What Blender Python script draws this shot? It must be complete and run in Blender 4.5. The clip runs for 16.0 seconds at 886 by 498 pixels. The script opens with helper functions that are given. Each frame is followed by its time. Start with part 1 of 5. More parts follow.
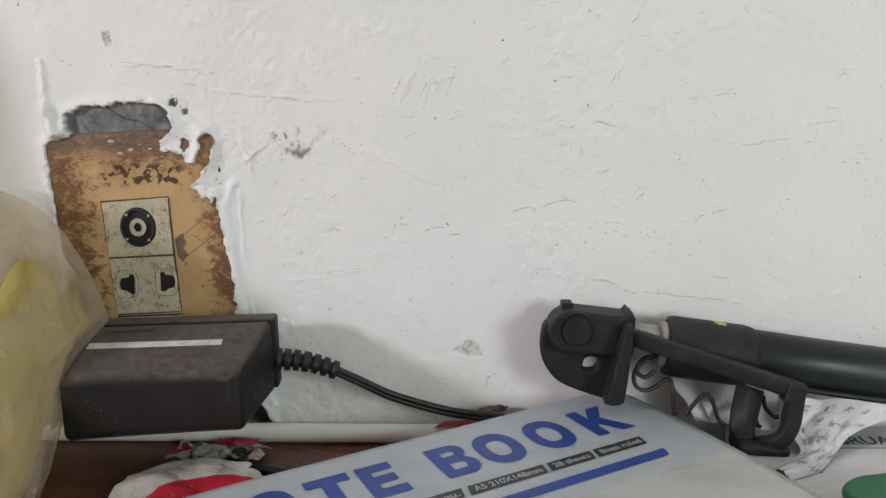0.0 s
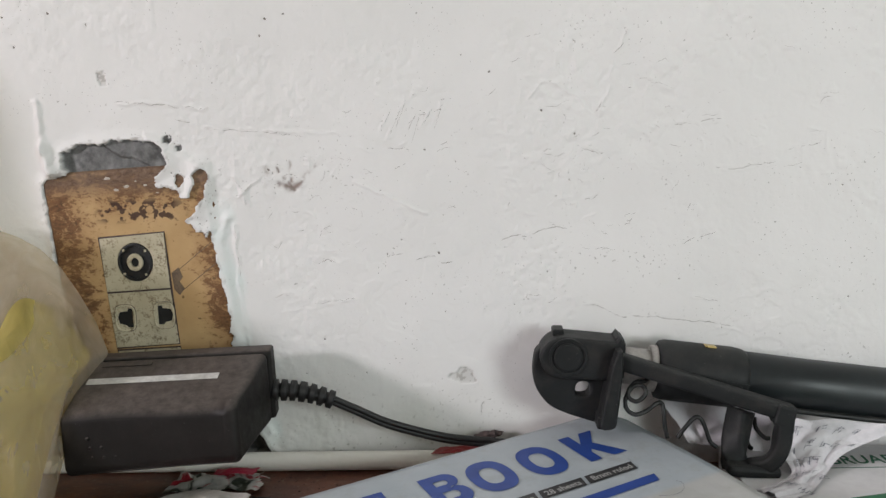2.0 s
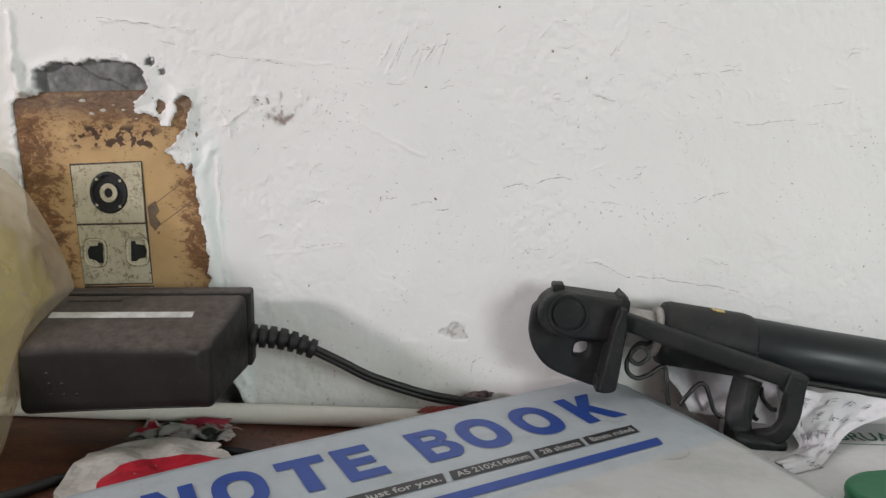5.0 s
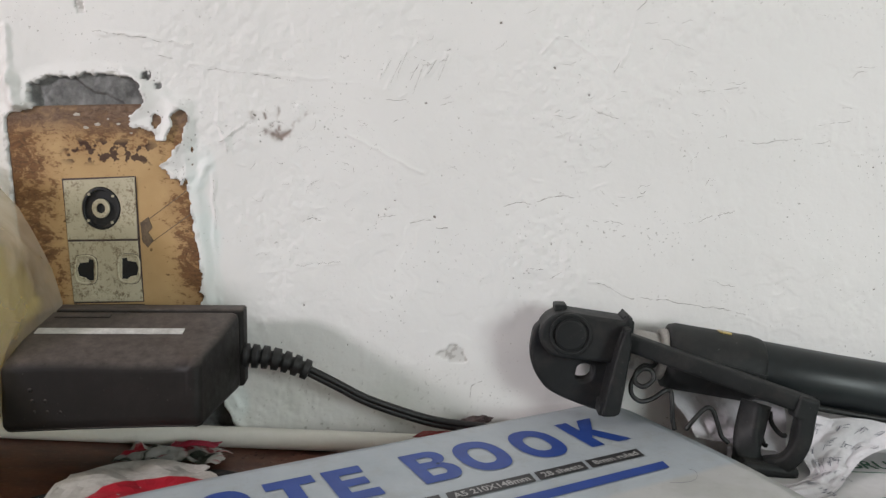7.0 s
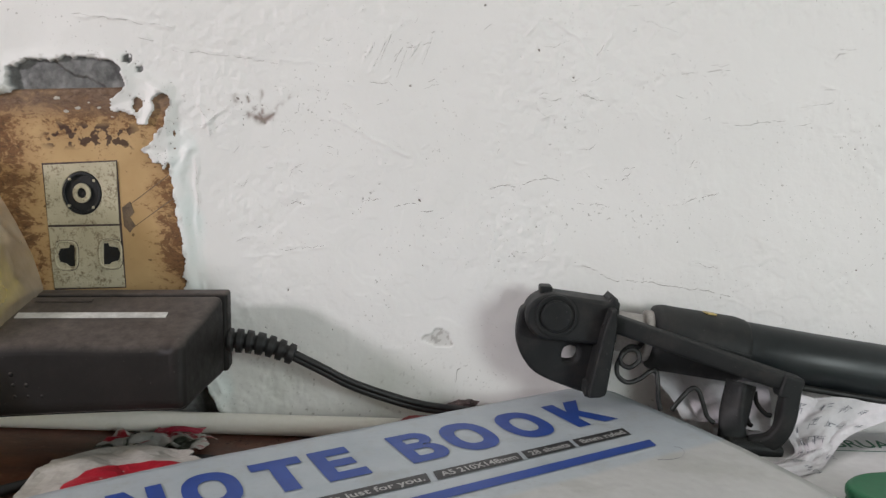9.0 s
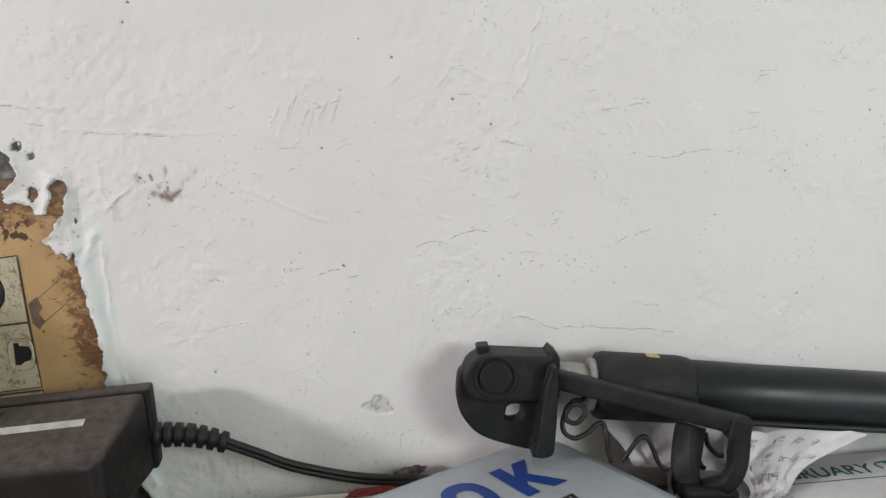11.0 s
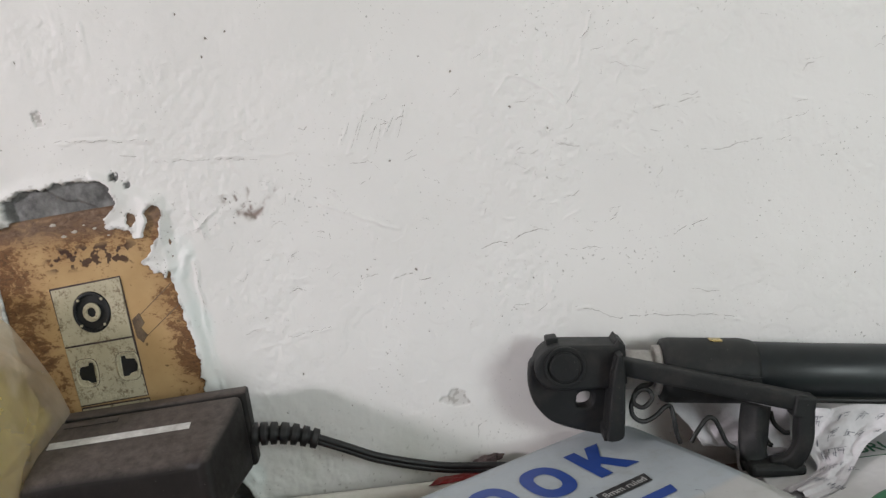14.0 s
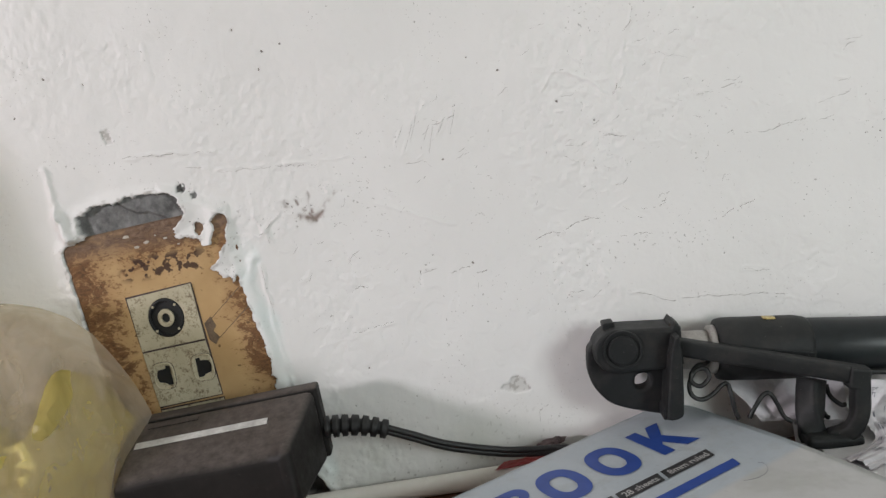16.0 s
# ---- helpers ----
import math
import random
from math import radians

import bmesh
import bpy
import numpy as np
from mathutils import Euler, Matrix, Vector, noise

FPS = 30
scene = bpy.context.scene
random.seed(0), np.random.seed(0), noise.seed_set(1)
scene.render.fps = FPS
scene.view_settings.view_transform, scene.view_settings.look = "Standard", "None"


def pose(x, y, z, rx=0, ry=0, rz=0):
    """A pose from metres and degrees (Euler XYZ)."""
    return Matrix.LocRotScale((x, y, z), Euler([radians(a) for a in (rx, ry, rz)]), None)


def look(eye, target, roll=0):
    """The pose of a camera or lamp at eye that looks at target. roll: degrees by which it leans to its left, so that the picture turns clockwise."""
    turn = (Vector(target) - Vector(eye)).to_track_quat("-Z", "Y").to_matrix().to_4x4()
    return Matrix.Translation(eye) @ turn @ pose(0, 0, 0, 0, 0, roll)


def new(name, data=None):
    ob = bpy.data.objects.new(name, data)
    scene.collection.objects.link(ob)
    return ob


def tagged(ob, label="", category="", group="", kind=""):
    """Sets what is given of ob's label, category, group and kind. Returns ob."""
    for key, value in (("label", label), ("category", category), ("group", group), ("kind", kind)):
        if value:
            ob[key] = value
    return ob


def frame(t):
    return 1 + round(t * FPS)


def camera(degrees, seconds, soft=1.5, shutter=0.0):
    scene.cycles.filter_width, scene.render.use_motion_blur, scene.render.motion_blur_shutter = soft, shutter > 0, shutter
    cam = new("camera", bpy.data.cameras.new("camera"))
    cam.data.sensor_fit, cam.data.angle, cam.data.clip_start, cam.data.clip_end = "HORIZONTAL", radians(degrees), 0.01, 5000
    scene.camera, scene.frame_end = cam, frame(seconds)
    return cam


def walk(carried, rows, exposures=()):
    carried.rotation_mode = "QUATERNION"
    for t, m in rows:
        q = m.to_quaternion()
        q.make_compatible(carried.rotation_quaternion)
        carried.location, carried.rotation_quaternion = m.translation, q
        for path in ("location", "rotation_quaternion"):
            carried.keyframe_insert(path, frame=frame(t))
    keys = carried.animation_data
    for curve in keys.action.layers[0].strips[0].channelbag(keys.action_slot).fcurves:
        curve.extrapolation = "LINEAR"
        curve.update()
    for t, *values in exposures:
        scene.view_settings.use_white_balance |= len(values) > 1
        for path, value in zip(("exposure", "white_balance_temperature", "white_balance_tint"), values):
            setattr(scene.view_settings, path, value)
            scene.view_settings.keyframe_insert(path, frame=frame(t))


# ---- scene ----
cam = camera(54.0, 16.0, soft=1.4)
# seconds, eye x, y, z, yaw, pitch, roll
ROWS = [
    (0, 0.0018, -0.3538, 0.1380, 2.53, -9.19, 0.55),
    (0.5, 0.0074, -0.3550, 0.1446, 2.73, -8.66, 0.97),
    (1, 0.0071, -0.3545, 0.1433, 2.82, -8.30, 1.30),
    (1.5, 0.0081, -0.3592, 0.1464, 3.09, -8.26, 1.67),
    (2, 0.0091, -0.3570, 0.1477, 2.89, -8.76, 1.87),
    (2.5, 0.0178, -0.3451, 0.1466, 2.50, -9.31, 1.38),
    (3, -0.0065, -0.3414, 0.1164, 1.18, -9.89, -0.10),
    (3.2, 0.0002, -0.3512, 0.1337, 1.97, -10.36, -0.29),
    (5.3, 0.0006, -0.3360, 0.1226, 1.98, -9.05, -1.45),
    (5.5, 0.0000, -0.3351, 0.1200, 2.26, -9.00, -1.39),
    (6, 0.0003, -0.3385, 0.1148, 2.68, -8.19, -1.03),
    (6.5, 0.0014, -0.3330, 0.1143, 1.75, -7.09, -1.31),
    (7, 0.0013, -0.3317, 0.1149, 1.95, -6.20, -1.71),
    (7.5, -0.0004, -0.3376, 0.1125, 1.86, -4.86, -2.22),
    (8, 0.0006, -0.3359, 0.1116, 1.95, -4.25, -2.44),
    (8.5, -0.0007, -0.3370, 0.1121, 1.42, -4.35, -2.49),
    (9, 0.0003, -0.3314, 0.1078, 0.74, -6.05, -1.55),
    (9.5, 0.0105, -0.3200, 0.1362, -1.24, -7.28, 1.75),
    (9.7, 0.0057, -0.3211, 0.1315, -1.79, -7.09, 2.31),
    (11.8, 0.0222, -0.3112, 0.1372, -1.87, -7.50, 5.14),
    (12, 0.0240, -0.3161, 0.1362, -1.56, -6.32, 5.71),
    (12.5, 0.0222, -0.3219, 0.1316, -0.35, -6.15, 6.52),
    (13, 0.0189, -0.3304, 0.1459, 0.60, -6.81, 7.10),
    (13.5, 0.0024, -0.3438, 0.1367, 0.85, -6.61, 6.51),
    (14, 0.0119, -0.3334, 0.1410, 1.27, -7.46, 7.40),
    (14.5, 0.0161, -0.3331, 0.1462, 1.33, -7.31, 8.82),
    (15, 0.0164, -0.3327, 0.1489, 1.83, -7.42, 10.25),
    (15.5, 0.0154, -0.3442, 0.1585, 2.47, -7.56, 10.81),
    (16, 0.0034, -0.3462, 0.1448, 3.03, -7.70, 10.37),
]
EXPO = [(0.0, -0.07), (3.0, -0.04), (6.5, -0.02), (9.5, -0.07), (12.5, -0.1), (13.0, -0.19), (13.5, -0.14), (14.5, -0.09), (16.0, -0.1)]
walk(cam, [(t, pose(x, y, z, 90 + pitch, roll, yaw)) for t, x, y, z, yaw, pitch, roll in ROWS], EXPO)

# ---- world and light ----
world = bpy.data.worlds.new("sky")
scene.world = world
world.use_nodes = True
wt = world.node_tree
sky = wt.nodes.new("ShaderNodeTexSky")
sky.sky_type, sky.sun_disc = "NISHITA", False
sky.sun_elevation, sky.sun_rotation = radians(40), radians(200)
wt.links.new(sky.outputs[0], wt.nodes["Background"].inputs[0])
wt.nodes["Background"].inputs[1].default_value = 0.12


def window_light(name, eye, target, wide, high, watts, colour):
    lamp = bpy.data.lights.new(name, "AREA")
    lamp.shape, lamp.size, lamp.size_y, lamp.energy, lamp.color = "RECTANGLE", wide, high, watts, colour
    ob = new(name, lamp)
    ob.matrix_world = look(eye, target)
    return ob


# daylight in the two window openings: a warmer one on the left, a cooler one behind on the right
window_light("window_light", (-1.46, -0.86, 0.5), (-0.03, 0.0, 0.05), 0.15, 0.2, 15.6, (1.0, 0.93, 0.985))
window_light("window_light", (1.32, -1.76, 0.5), (0.05, 0.0, 0.06), 0.56, 0.6, 16.1, (0.912, 1.0, 0.982))

MM = 0.001


# ---- materials ----
class Mat:
    """A node material with short ways to add noise, ramps and bump."""

    def __init__(self, name, rough=0.6, metal=0.0, spec=0.5):
        self.m = bpy.data.materials.new(name)
        self.m.use_nodes = True
        self.t = self.m.node_tree
        self.b = self.t.nodes["Principled BSDF"]
        self.b.inputs["Roughness"].default_value = rough
        self.b.inputs["Metallic"].default_value = metal
        self.b.inputs["Specular IOR Level"].default_value = spec
        self.co = self.t.nodes.new("ShaderNodeTexCoord").outputs["Object"]

    def node(self, kind):
        return self.t.nodes.new(kind)

    def link(self, a, b):
        self.t.links.new(a, b)

    def noise(self, scale, detail=4.0, rough=0.55, stretch=None, warp=0.0):
        n = self.node("ShaderNodeTexNoise")
        n.inputs["Scale"].default_value, n.inputs["Detail"].default_value, n.inputs["Roughness"].default_value = scale, detail, rough
        n.inputs["Distortion"].default_value = warp
        if stretch:
            mp = self.node("ShaderNodeMapping")
            mp.inputs["Scale"].default_value = stretch
            self.link(self.co, mp.inputs[0])
            self.link(mp.outputs[0], n.inputs["Vector"])
        else:
            self.link(self.co, n.inputs["Vector"])
        return n.outputs["Fac"]

    def ramp(self, src, *stops):
        r = self.node("ShaderNodeValToRGB")
        e = r.color_ramp.elements
        while len(e) < len(stops):
            e.new(0.5)
        for k, (p, c) in zip(e, stops):
            k.position = p
            k.color = (c, c, c, 1) if isinstance(c, (int, float)) else (*c, 1)
        self.link(src, r.inputs[0])
        return r.outputs[0]

    def mix(self, fac, a, b, how="MIX"):
        x = self.node("ShaderNodeMix")
        x.data_type, x.blend_type = "RGBA", how
        for s, v in ((x.inputs[0], fac), (x.inputs[6], a), (x.inputs[7], b)):
            if isinstance(v, (int, float)):
                s.default_value = v
            elif isinstance(v, tuple):
                s.default_value = (*v, 1)
            else:
                self.link(v, s)
        return x.outputs[2]

    def math(self, op, a, b=0.0):
        x = self.node("ShaderNodeMath")
        x.operation = op
        for s, v in zip(x.inputs, (a, b)):
            if isinstance(v, (int, float)):
                s.default_value = v
            else:
                self.link(v, s)
        return x.outputs[0]

    def attr(self, name):
        a = self.node("ShaderNodeAttribute")
        a.attribute_name = name
        return a.outputs["Fac"]

    def xyz(self):
        s = self.node("ShaderNodeSeparateXYZ")
        self.link(self.co, s.inputs[0])
        return s.outputs

    def colour(self, c):
        if isinstance(c, tuple):
            self.b.inputs["Base Color"].default_value = (*c, 1)
        else:
            self.link(c, self.b.inputs["Base Color"])
        return self

    def roughness(self, src):
        self.link(src, self.b.inputs["Roughness"])
        return self

    def bump(self, src, strength=0.3, depth=0.001):
        n = self.node("ShaderNodeBump")
        n.inputs["Strength"].default_value, n.inputs["Distance"].default_value = strength, depth
        self.link(src, n.inputs["Height"])
        if self.b.inputs["Normal"].is_linked:
            self.link(self.b.inputs["Normal"].links[0].from_socket, n.inputs["Normal"])
        self.link(n.outputs[0], self.b.inputs["Normal"])
        return self


def simple(name, dark, light, scale, rough, bump=0.15, depth=0.0004, spec=0.5, metal=0.0, fine=8.0):
    """Two tones broken by noise at two scales, with a fine relief."""
    m = Mat(name, rough, metal, spec)
    big = m.noise(scale, 5)
    small = m.noise(scale * fine, 3)
    f = m.math("ADD", m.math("MULTIPLY", big, 0.6), m.math("MULTIPLY", small, 0.4))
    m.colour(m.ramp(f, (0.35, dark), (0.65, light)))
    m.bump(small, bump, depth)
    m.roughness(m.ramp(big, (0.3, max(rough - 0.1, 0.05)), (0.7, min(rough + 0.12, 1.0))))
    return m.m


def wall_material():
    m = Mat("white_wall_paint", 0.5, 0, 0.4)
    big = m.noise(14, 4, 0.55)
    mid = m.noise(70, 5, 0.6)
    fine = m.noise(420, 4, 0.6)
    base = m.mix(m.ramp(big, (0.35, 0.0), (0.7, 1.0)), (0.785, 0.775, 0.755), (0.83, 0.818, 0.80))
    base = m.mix(m.math("MULTIPLY", m.ramp(mid, (0.58, 0.0), (0.75, 1.0)), 0.16), base, (0.66, 0.65, 0.60))
    # scattered pinholes and flecks of grime
    specks = m.noise(900, 2, 0.4)
    where = m.noise(30, 3, 0.6)
    fl = m.math("MULTIPLY", m.ramp(specks, (0.69, 0.0), (0.73, 1.0)), m.ramp(where, (0.47, 0.0), (0.6, 1.0)))
    base = m.mix(m.math("MULTIPLY", fl, 0.55), base, (0.22, 0.2, 0.17))
    base = m.mix(m.attr("rust"), base, (0.23, 0.165, 0.14))
    base = m.mix(m.attr("grime"), base, (0.17, 0.14, 0.11))
    base = m.mix(m.attr("green"), base, (0.36, 0.40, 0.30))
    base = m.mix(m.attr("fresh"), base, (0.74, 0.82, 0.80))
    base = m.mix(m.attr("cement"), base, m.ramp(m.noise(160, 6, 0.65), (0.35, (0.075, 0.075, 0.073)), (0.68, (0.24, 0.24, 0.235))))
    m.colour(base)
    m.bump(mid, 0.4, 0.0009)
    m.bump(fine, 0.4, 0.0003)
    m.roughness(m.ramp(big, (0.3, 0.42), (0.7, 0.6)))
    return m.m


def plate_material():
    m = Mat("aged_amber_plastic", 0.45, 0, 0.4)
    x, y, z = m.xyz()

    def rise(v, a, b):
        r = m.node("ShaderNodeMapRange")
        m.link(v, r.inputs[0])
        r.inputs[1].default_value, r.inputs[2].default_value = a, b
        return r.outputs[0]
    # fly specks and rust-brown grime lie thickest along the top and both side rims
    top = rise(z, 0.1, 0.126)
    lean = m.math("ADD", x, m.math("MULTIPLY", z, 0.085))
    left = rise(lean, -0.143, -0.16)
    right = rise(lean, -0.114, -0.099)
    patch = m.noise(42, 3, 0.5, warp=0.8)
    rim = m.math("MAXIMUM", top, m.math("MAXIMUM", left, right))
    dense = m.math("MULTIPLY", rim, m.ramp(patch, (0.3, 0.6), (0.6, 1.0)))
    coarse = m.noise(150, 6, 0.72, stretch=(0.8, 1.0, 1.2), warp=0.9)
    fine = m.noise(520, 5, 0.7, stretch=(0.75, 1.0, 1.35), warp=0.5)
    nn = m.math("ADD", m.math("MULTIPLY", coarse, 0.55), m.math("MULTIPLY", fine, 0.45))
    dirt = m.math("ADD", nn, m.math("MULTIPLY", dense, 0.19))
    amber = m.ramp(m.noise(48, 4), (0.3, (0.44, 0.28, 0.125)), (0.7, (0.56, 0.375, 0.185)))
    stain = m.ramp(m.math("ADD", m.math("MULTIPLY", dense, 0.55), m.math("MULTIPLY", coarse, 0.45)), (0.36, 0.0), (0.75, 0.8))
    c = m.mix(stain, amber, (0.29, 0.145, 0.056))
    c = m.mix(m.ramp(dirt, (0.60, 0.0), (0.66, 0.85)), c, m.ramp(fine, (0.38, (0.05, 0.024, 0.014)), (0.62, (0.20, 0.095, 0.042))))
    # the worn grey-brown top lip
    lip = m.math("MULTIPLY", rise(z, 0.1175, 0.1245), m.ramp(coarse, (0.35, 0.55), (0.6, 0.95)))
    c = m.mix(lip, c, m.ramp(fine, (0.35, (0.10, 0.06, 0.04)), (0.65, (0.24, 0.165, 0.12))))
    blot = m.math("MULTIPLY", m.ramp(m.noise(230, 2, 0.5), (0.52, 0.0), (0.55, 1.0)), m.math("MULTIPLY", rise(z, 0.1065, 0.109), rise(z, 0.1185, 0.1155)))
    blot = m.math("MULTIPLY", blot, m.math("MULTIPLY", rise(x, -0.158, -0.153), rise(x, -0.116, -0.124)))
    c = m.mix(m.math("MULTIPLY", blot, 0.92), c, (0.045, 0.02, 0.014))
    c = m.mix(m.ramp(m.noise(420, 2, 0.4), (0.71, 0.0), (0.75, 0.75)), c, (0.10, 0.05, 0.02))
    m.colour(c)
    m.bump(dirt, 0.4, 0.0005)
    m.roughness(m.ramp(dirt, (0.5, 0.38), (0.66, 0.85)))
    return m.m


def insert_material():
    m = Mat("yellowed_socket_plastic", 0.5)
    n1, n2 = m.noise(330, 5, 0.7), m.noise(1300, 4, 0.6)
    c = m.ramp(m.noise(60, 4), (0.3, (0.43, 0.38, 0.26)), (0.7, (0.58, 0.53, 0.39)))
    d = m.math("ADD", m.math("MULTIPLY", n1, 0.6), m.math("MULTIPLY", n2, 0.4))
    c = m.mix(m.ramp(d, (0.51, 0.0), (0.62, 0.85)), c, (0.15, 0.10, 0.055))
    m.colour(c)
    m.bump(n2, 0.3, 0.0003)
    return m.m


def wood_material():
    m = Mat("dark_brown_tabletop", 0.45)
    g = m.noise(45, 6, 0.65, stretch=(1.0, 2.5, 1.0))
    c = m.ramp(g, (0.3, (0.065, 0.022, 0.014)), (0.7, (0.18, 0.064, 0.036)))
    dust = m.noise(500, 4, 0.7)
    c = m.mix(m.ramp(dust, (0.56, 0.0), (0.74, 0.6)), c, (0.25, 0.20, 0.16))
    m.colour(c)
    m.bump(dust, 0.2, 0.0004)
    return m.m


def black_plastic(name, dusty, dirt, deep, tone=(0.24, 0.20, 0.18)):
    m = Mat(name, 0.52, 0, 0.25)
    dust = m.noise(260, 6, 0.7)
    c = m.ramp(m.noise(40, 3), (0.3, deep), (0.7, tuple(1.6 * v for v in deep)))
    # dust settles on faces that look up
    g = m.node("ShaderNodeNewGeometry")
    s = m.node("ShaderNodeSeparateXYZ")
    m.link(g.outputs["Normal"], s.inputs[0])
    up = m.ramp(s.outputs[2], (0.35, 0.0), (0.95, 1.0))
    f = m.math("MULTIPLY", up, m.ramp(dust, (0.3, 0.25 * dusty), (0.75, dusty)))
    c = m.mix(f, c, tone)
    c = m.mix(m.math("MULTIPLY", m.ramp(m.noise(70, 6, 0.7), (0.5, 0.0), (0.72, 1.0)), dirt), c, (0.10, 0.085, 0.075))
    c = m.mix(m.ramp(m.noise(1500, 1), (0.77, 0.0), (0.8, 0.35)), c, (0.3, 0.29, 0.27))
    m.colour(c)
    m.bump(m.noise(1800, 2), 0.12, 0.0002)
    m.roughness(m.ramp(dust, (0.3, 0.46), (0.7, 0.66)))
    return m.m


def bag_material(name, dark, light, clear_thin, clear_thick):
    """Thin cloudy film: soft cloudy and clearer patches, drawn out along the slack folds."""
    m = Mat(name, 0.38, 0, 0.35)
    cloud = m.noise(16, 4, 0.5, stretch=(1.0, 1.0, 0.7), warp=1.2)
    streak = m.noise(60, 4, 0.55, stretch=(1.6, 1.0, 0.45), warp=1.5)
    tone = m.math("ADD", m.math("MULTIPLY", cloud, 0.65), m.math("MULTIPLY", streak, 0.35))
    col = m.ramp(tone, (0.3, dark), (0.68, light))
    m.colour(col)
    m.bump(streak, 0.35, 0.004)
    # sharp little creases
    fold = m.math("ABSOLUTE", m.math("SUBTRACT", m.noise(48, 2, 0.4, stretch=(1.3, 1.0, 0.7), warp=0.8), 0.5))
    m.bump(m.ramp(fold, (0.0, 1.0), (0.09, 0.0)), 0.5, 0.0022)
    tr = m.node("ShaderNodeBsdfTranslucent")
    m.link(col, tr.inputs[0])
    tp = m.node("ShaderNodeBsdfTransparent")
    tp.inputs[0].default_value = (0.96, 0.94, 0.87, 1)
    m1, m2 = m.node("ShaderNodeMixShader"), m.node("ShaderNodeMixShader")
    m1.inputs[0].default_value = 0.55
    m.link(m.b.outputs[0], m1.inputs[1])
    m.link(tr.outputs[0], m1.inputs[2])
    m.link(m.ramp(tone, (0.3, clear_thin), (0.68, clear_thick)), m2.inputs[0])
    m.link(m1.outputs[0], m2.inputs[1])
    m.link(tp.outputs[0], m2.inputs[2])
    m.link(m2.outputs[0], m.t.nodes["Material Output"].inputs[0])
    return m.m


def cover_material():
    m = Mat("matt_grey_cover", 0.5, 0, 0.4)
    big = m.noise(25, 5, 0.6)
    c = m.ramp(big, (0.3, (0.375, 0.425, 0.46)), (0.7, (0.45, 0.49, 0.52)))
    c = m.mix(m.ramp(m.noise(90, 5, 0.7), (0.52, 0.0), (0.72, 0.5)), c, (0.34, 0.345, 0.33))
    c = m.mix(m.attr("pale"), c, m.ramp(big, (0.3, (0.44, 0.445, 0.435)), (0.7, (0.52, 0.52, 0.51))))
    blot = m.math("MULTIPLY", m.ramp(m.noise(38, 4, 0.6), (0.5, 0.0), (0.6, 1.0)), m.attr("pale"))
    c = m.mix(m.math("MULTIPLY", blot, 0.3), c, (0.30, 0.31, 0.27))
    c = m.mix(m.math("MULTIPLY", m.ramp(m.noise(420, 4, 0.7), (0.62, 0.0), (0.72, 1.0)), 0.25), c, (0.25, 0.24, 0.22))
    m.colour(c)
    m.bump(m.noise(32, 4), 0.4, 0.003)
    m.roughness(m.ramp(m.noise(55, 5, 0.65), (0.35, 0.3), (0.65, 0.55)))
    return m.m


def printed(name, colour):
    """Ink with small worn flecks."""
    m = Mat(name, 0.45)
    dark = tuple(0.8 * v for v in colour)
    m.colour(m.ramp(m.noise(150, 5), (0.3, dark), (0.7, colour)))
    m.bump(m.noise(600, 2), 0.08, 0.0002)
    return m.m



def foil_material():
    m = Mat("printed_foil", 0.3, 0.35)
    n = m.noise(95, 3, 0.5, warp=1.0)
    m.colour(m.ramp(n, (0.38, (0.05, 0.06, 0.045)), (0.44, (0.46, 0.46, 0.43)), (0.56, (0.62, 0.61, 0.58)), (0.62, (0.42, 0.03, 0.05))))
    m.bump(m.noise(260, 3), 0.3, 0.001)
    return m.m


WALL, PLATE, INSERT, WOOD = wall_material(), plate_material(), insert_material(), wood_material()
ADAPTER, HOLDER = black_plastic("dusty_black_plastic", 0.6, 0.07, (0.009, 0.0078, 0.007)), black_plastic("black_holder_plastic", 0.25, 0.2, (0.0112, 0.012, 0.0122), (0.12, 0.125, 0.12))
BAG, COVER = bag_material("thin_cloudy_plastic", (0.85, 0.76, 0.62), (0.95, 0.88, 0.81), 0.82, 0.60), cover_material()
FOLD = bag_material("doubled_cloudy_plastic", (0.82, 0.74, 0.64), (0.95, 0.88, 0.83), 0.72, 0.38)
INNER = bag_material("folded_yellow_film", (0.47, 0.38, 0.13), (0.84, 0.74, 0.27), 0.12, 0.0)
CORD = simple("black_rubber_cord", (0.008, 0.008, 0.008), (0.02, 0.02, 0.02), 90, 0.5)
HOLE = simple("black_socket_hole", (0.004, 0.004, 0.005), (0.012, 0.014, 0.016), 200, 0.5)
TUBE = simple("satin_black_tube", (0.007, 0.010, 0.011), (0.013, 0.018, 0.02), 30, 0.44, 0.05)
ROD = simple("white_plastic_pipe", (0.87, 0.84, 0.76), (0.92, 0.89, 0.82), 60, 0.35, 0.06)
PAPER = simple("white_paper", (0.76, 0.75, 0.76), (0.85, 0.84, 0.85), 40, 0.8, 0.1)
RECEIPT = simple("creased_receipt_paper", (0.66, 0.635, 0.66), (0.78, 0.75, 0.78), 60, 0.7, 0.2)
CARTON = simple("torn_grey_card", (0.50, 0.47, 0.43), (0.66, 0.63, 0.58), 60, 0.85, 0.3)
RED = printed("red_print", (0.60, 0.028, 0.05))
PINK_RED = printed("pinkish_red_print", (0.45, 0.035, 0.07))
MAROON = printed("dull_red_film", (0.30, 0.02, 0.02))
FOIL = foil_material()
BLUE = printed("blue_ink", (0.022, 0.068, 0.32))
BLACK_INK = printed("black_ink", (0.03, 0.03, 0.032))
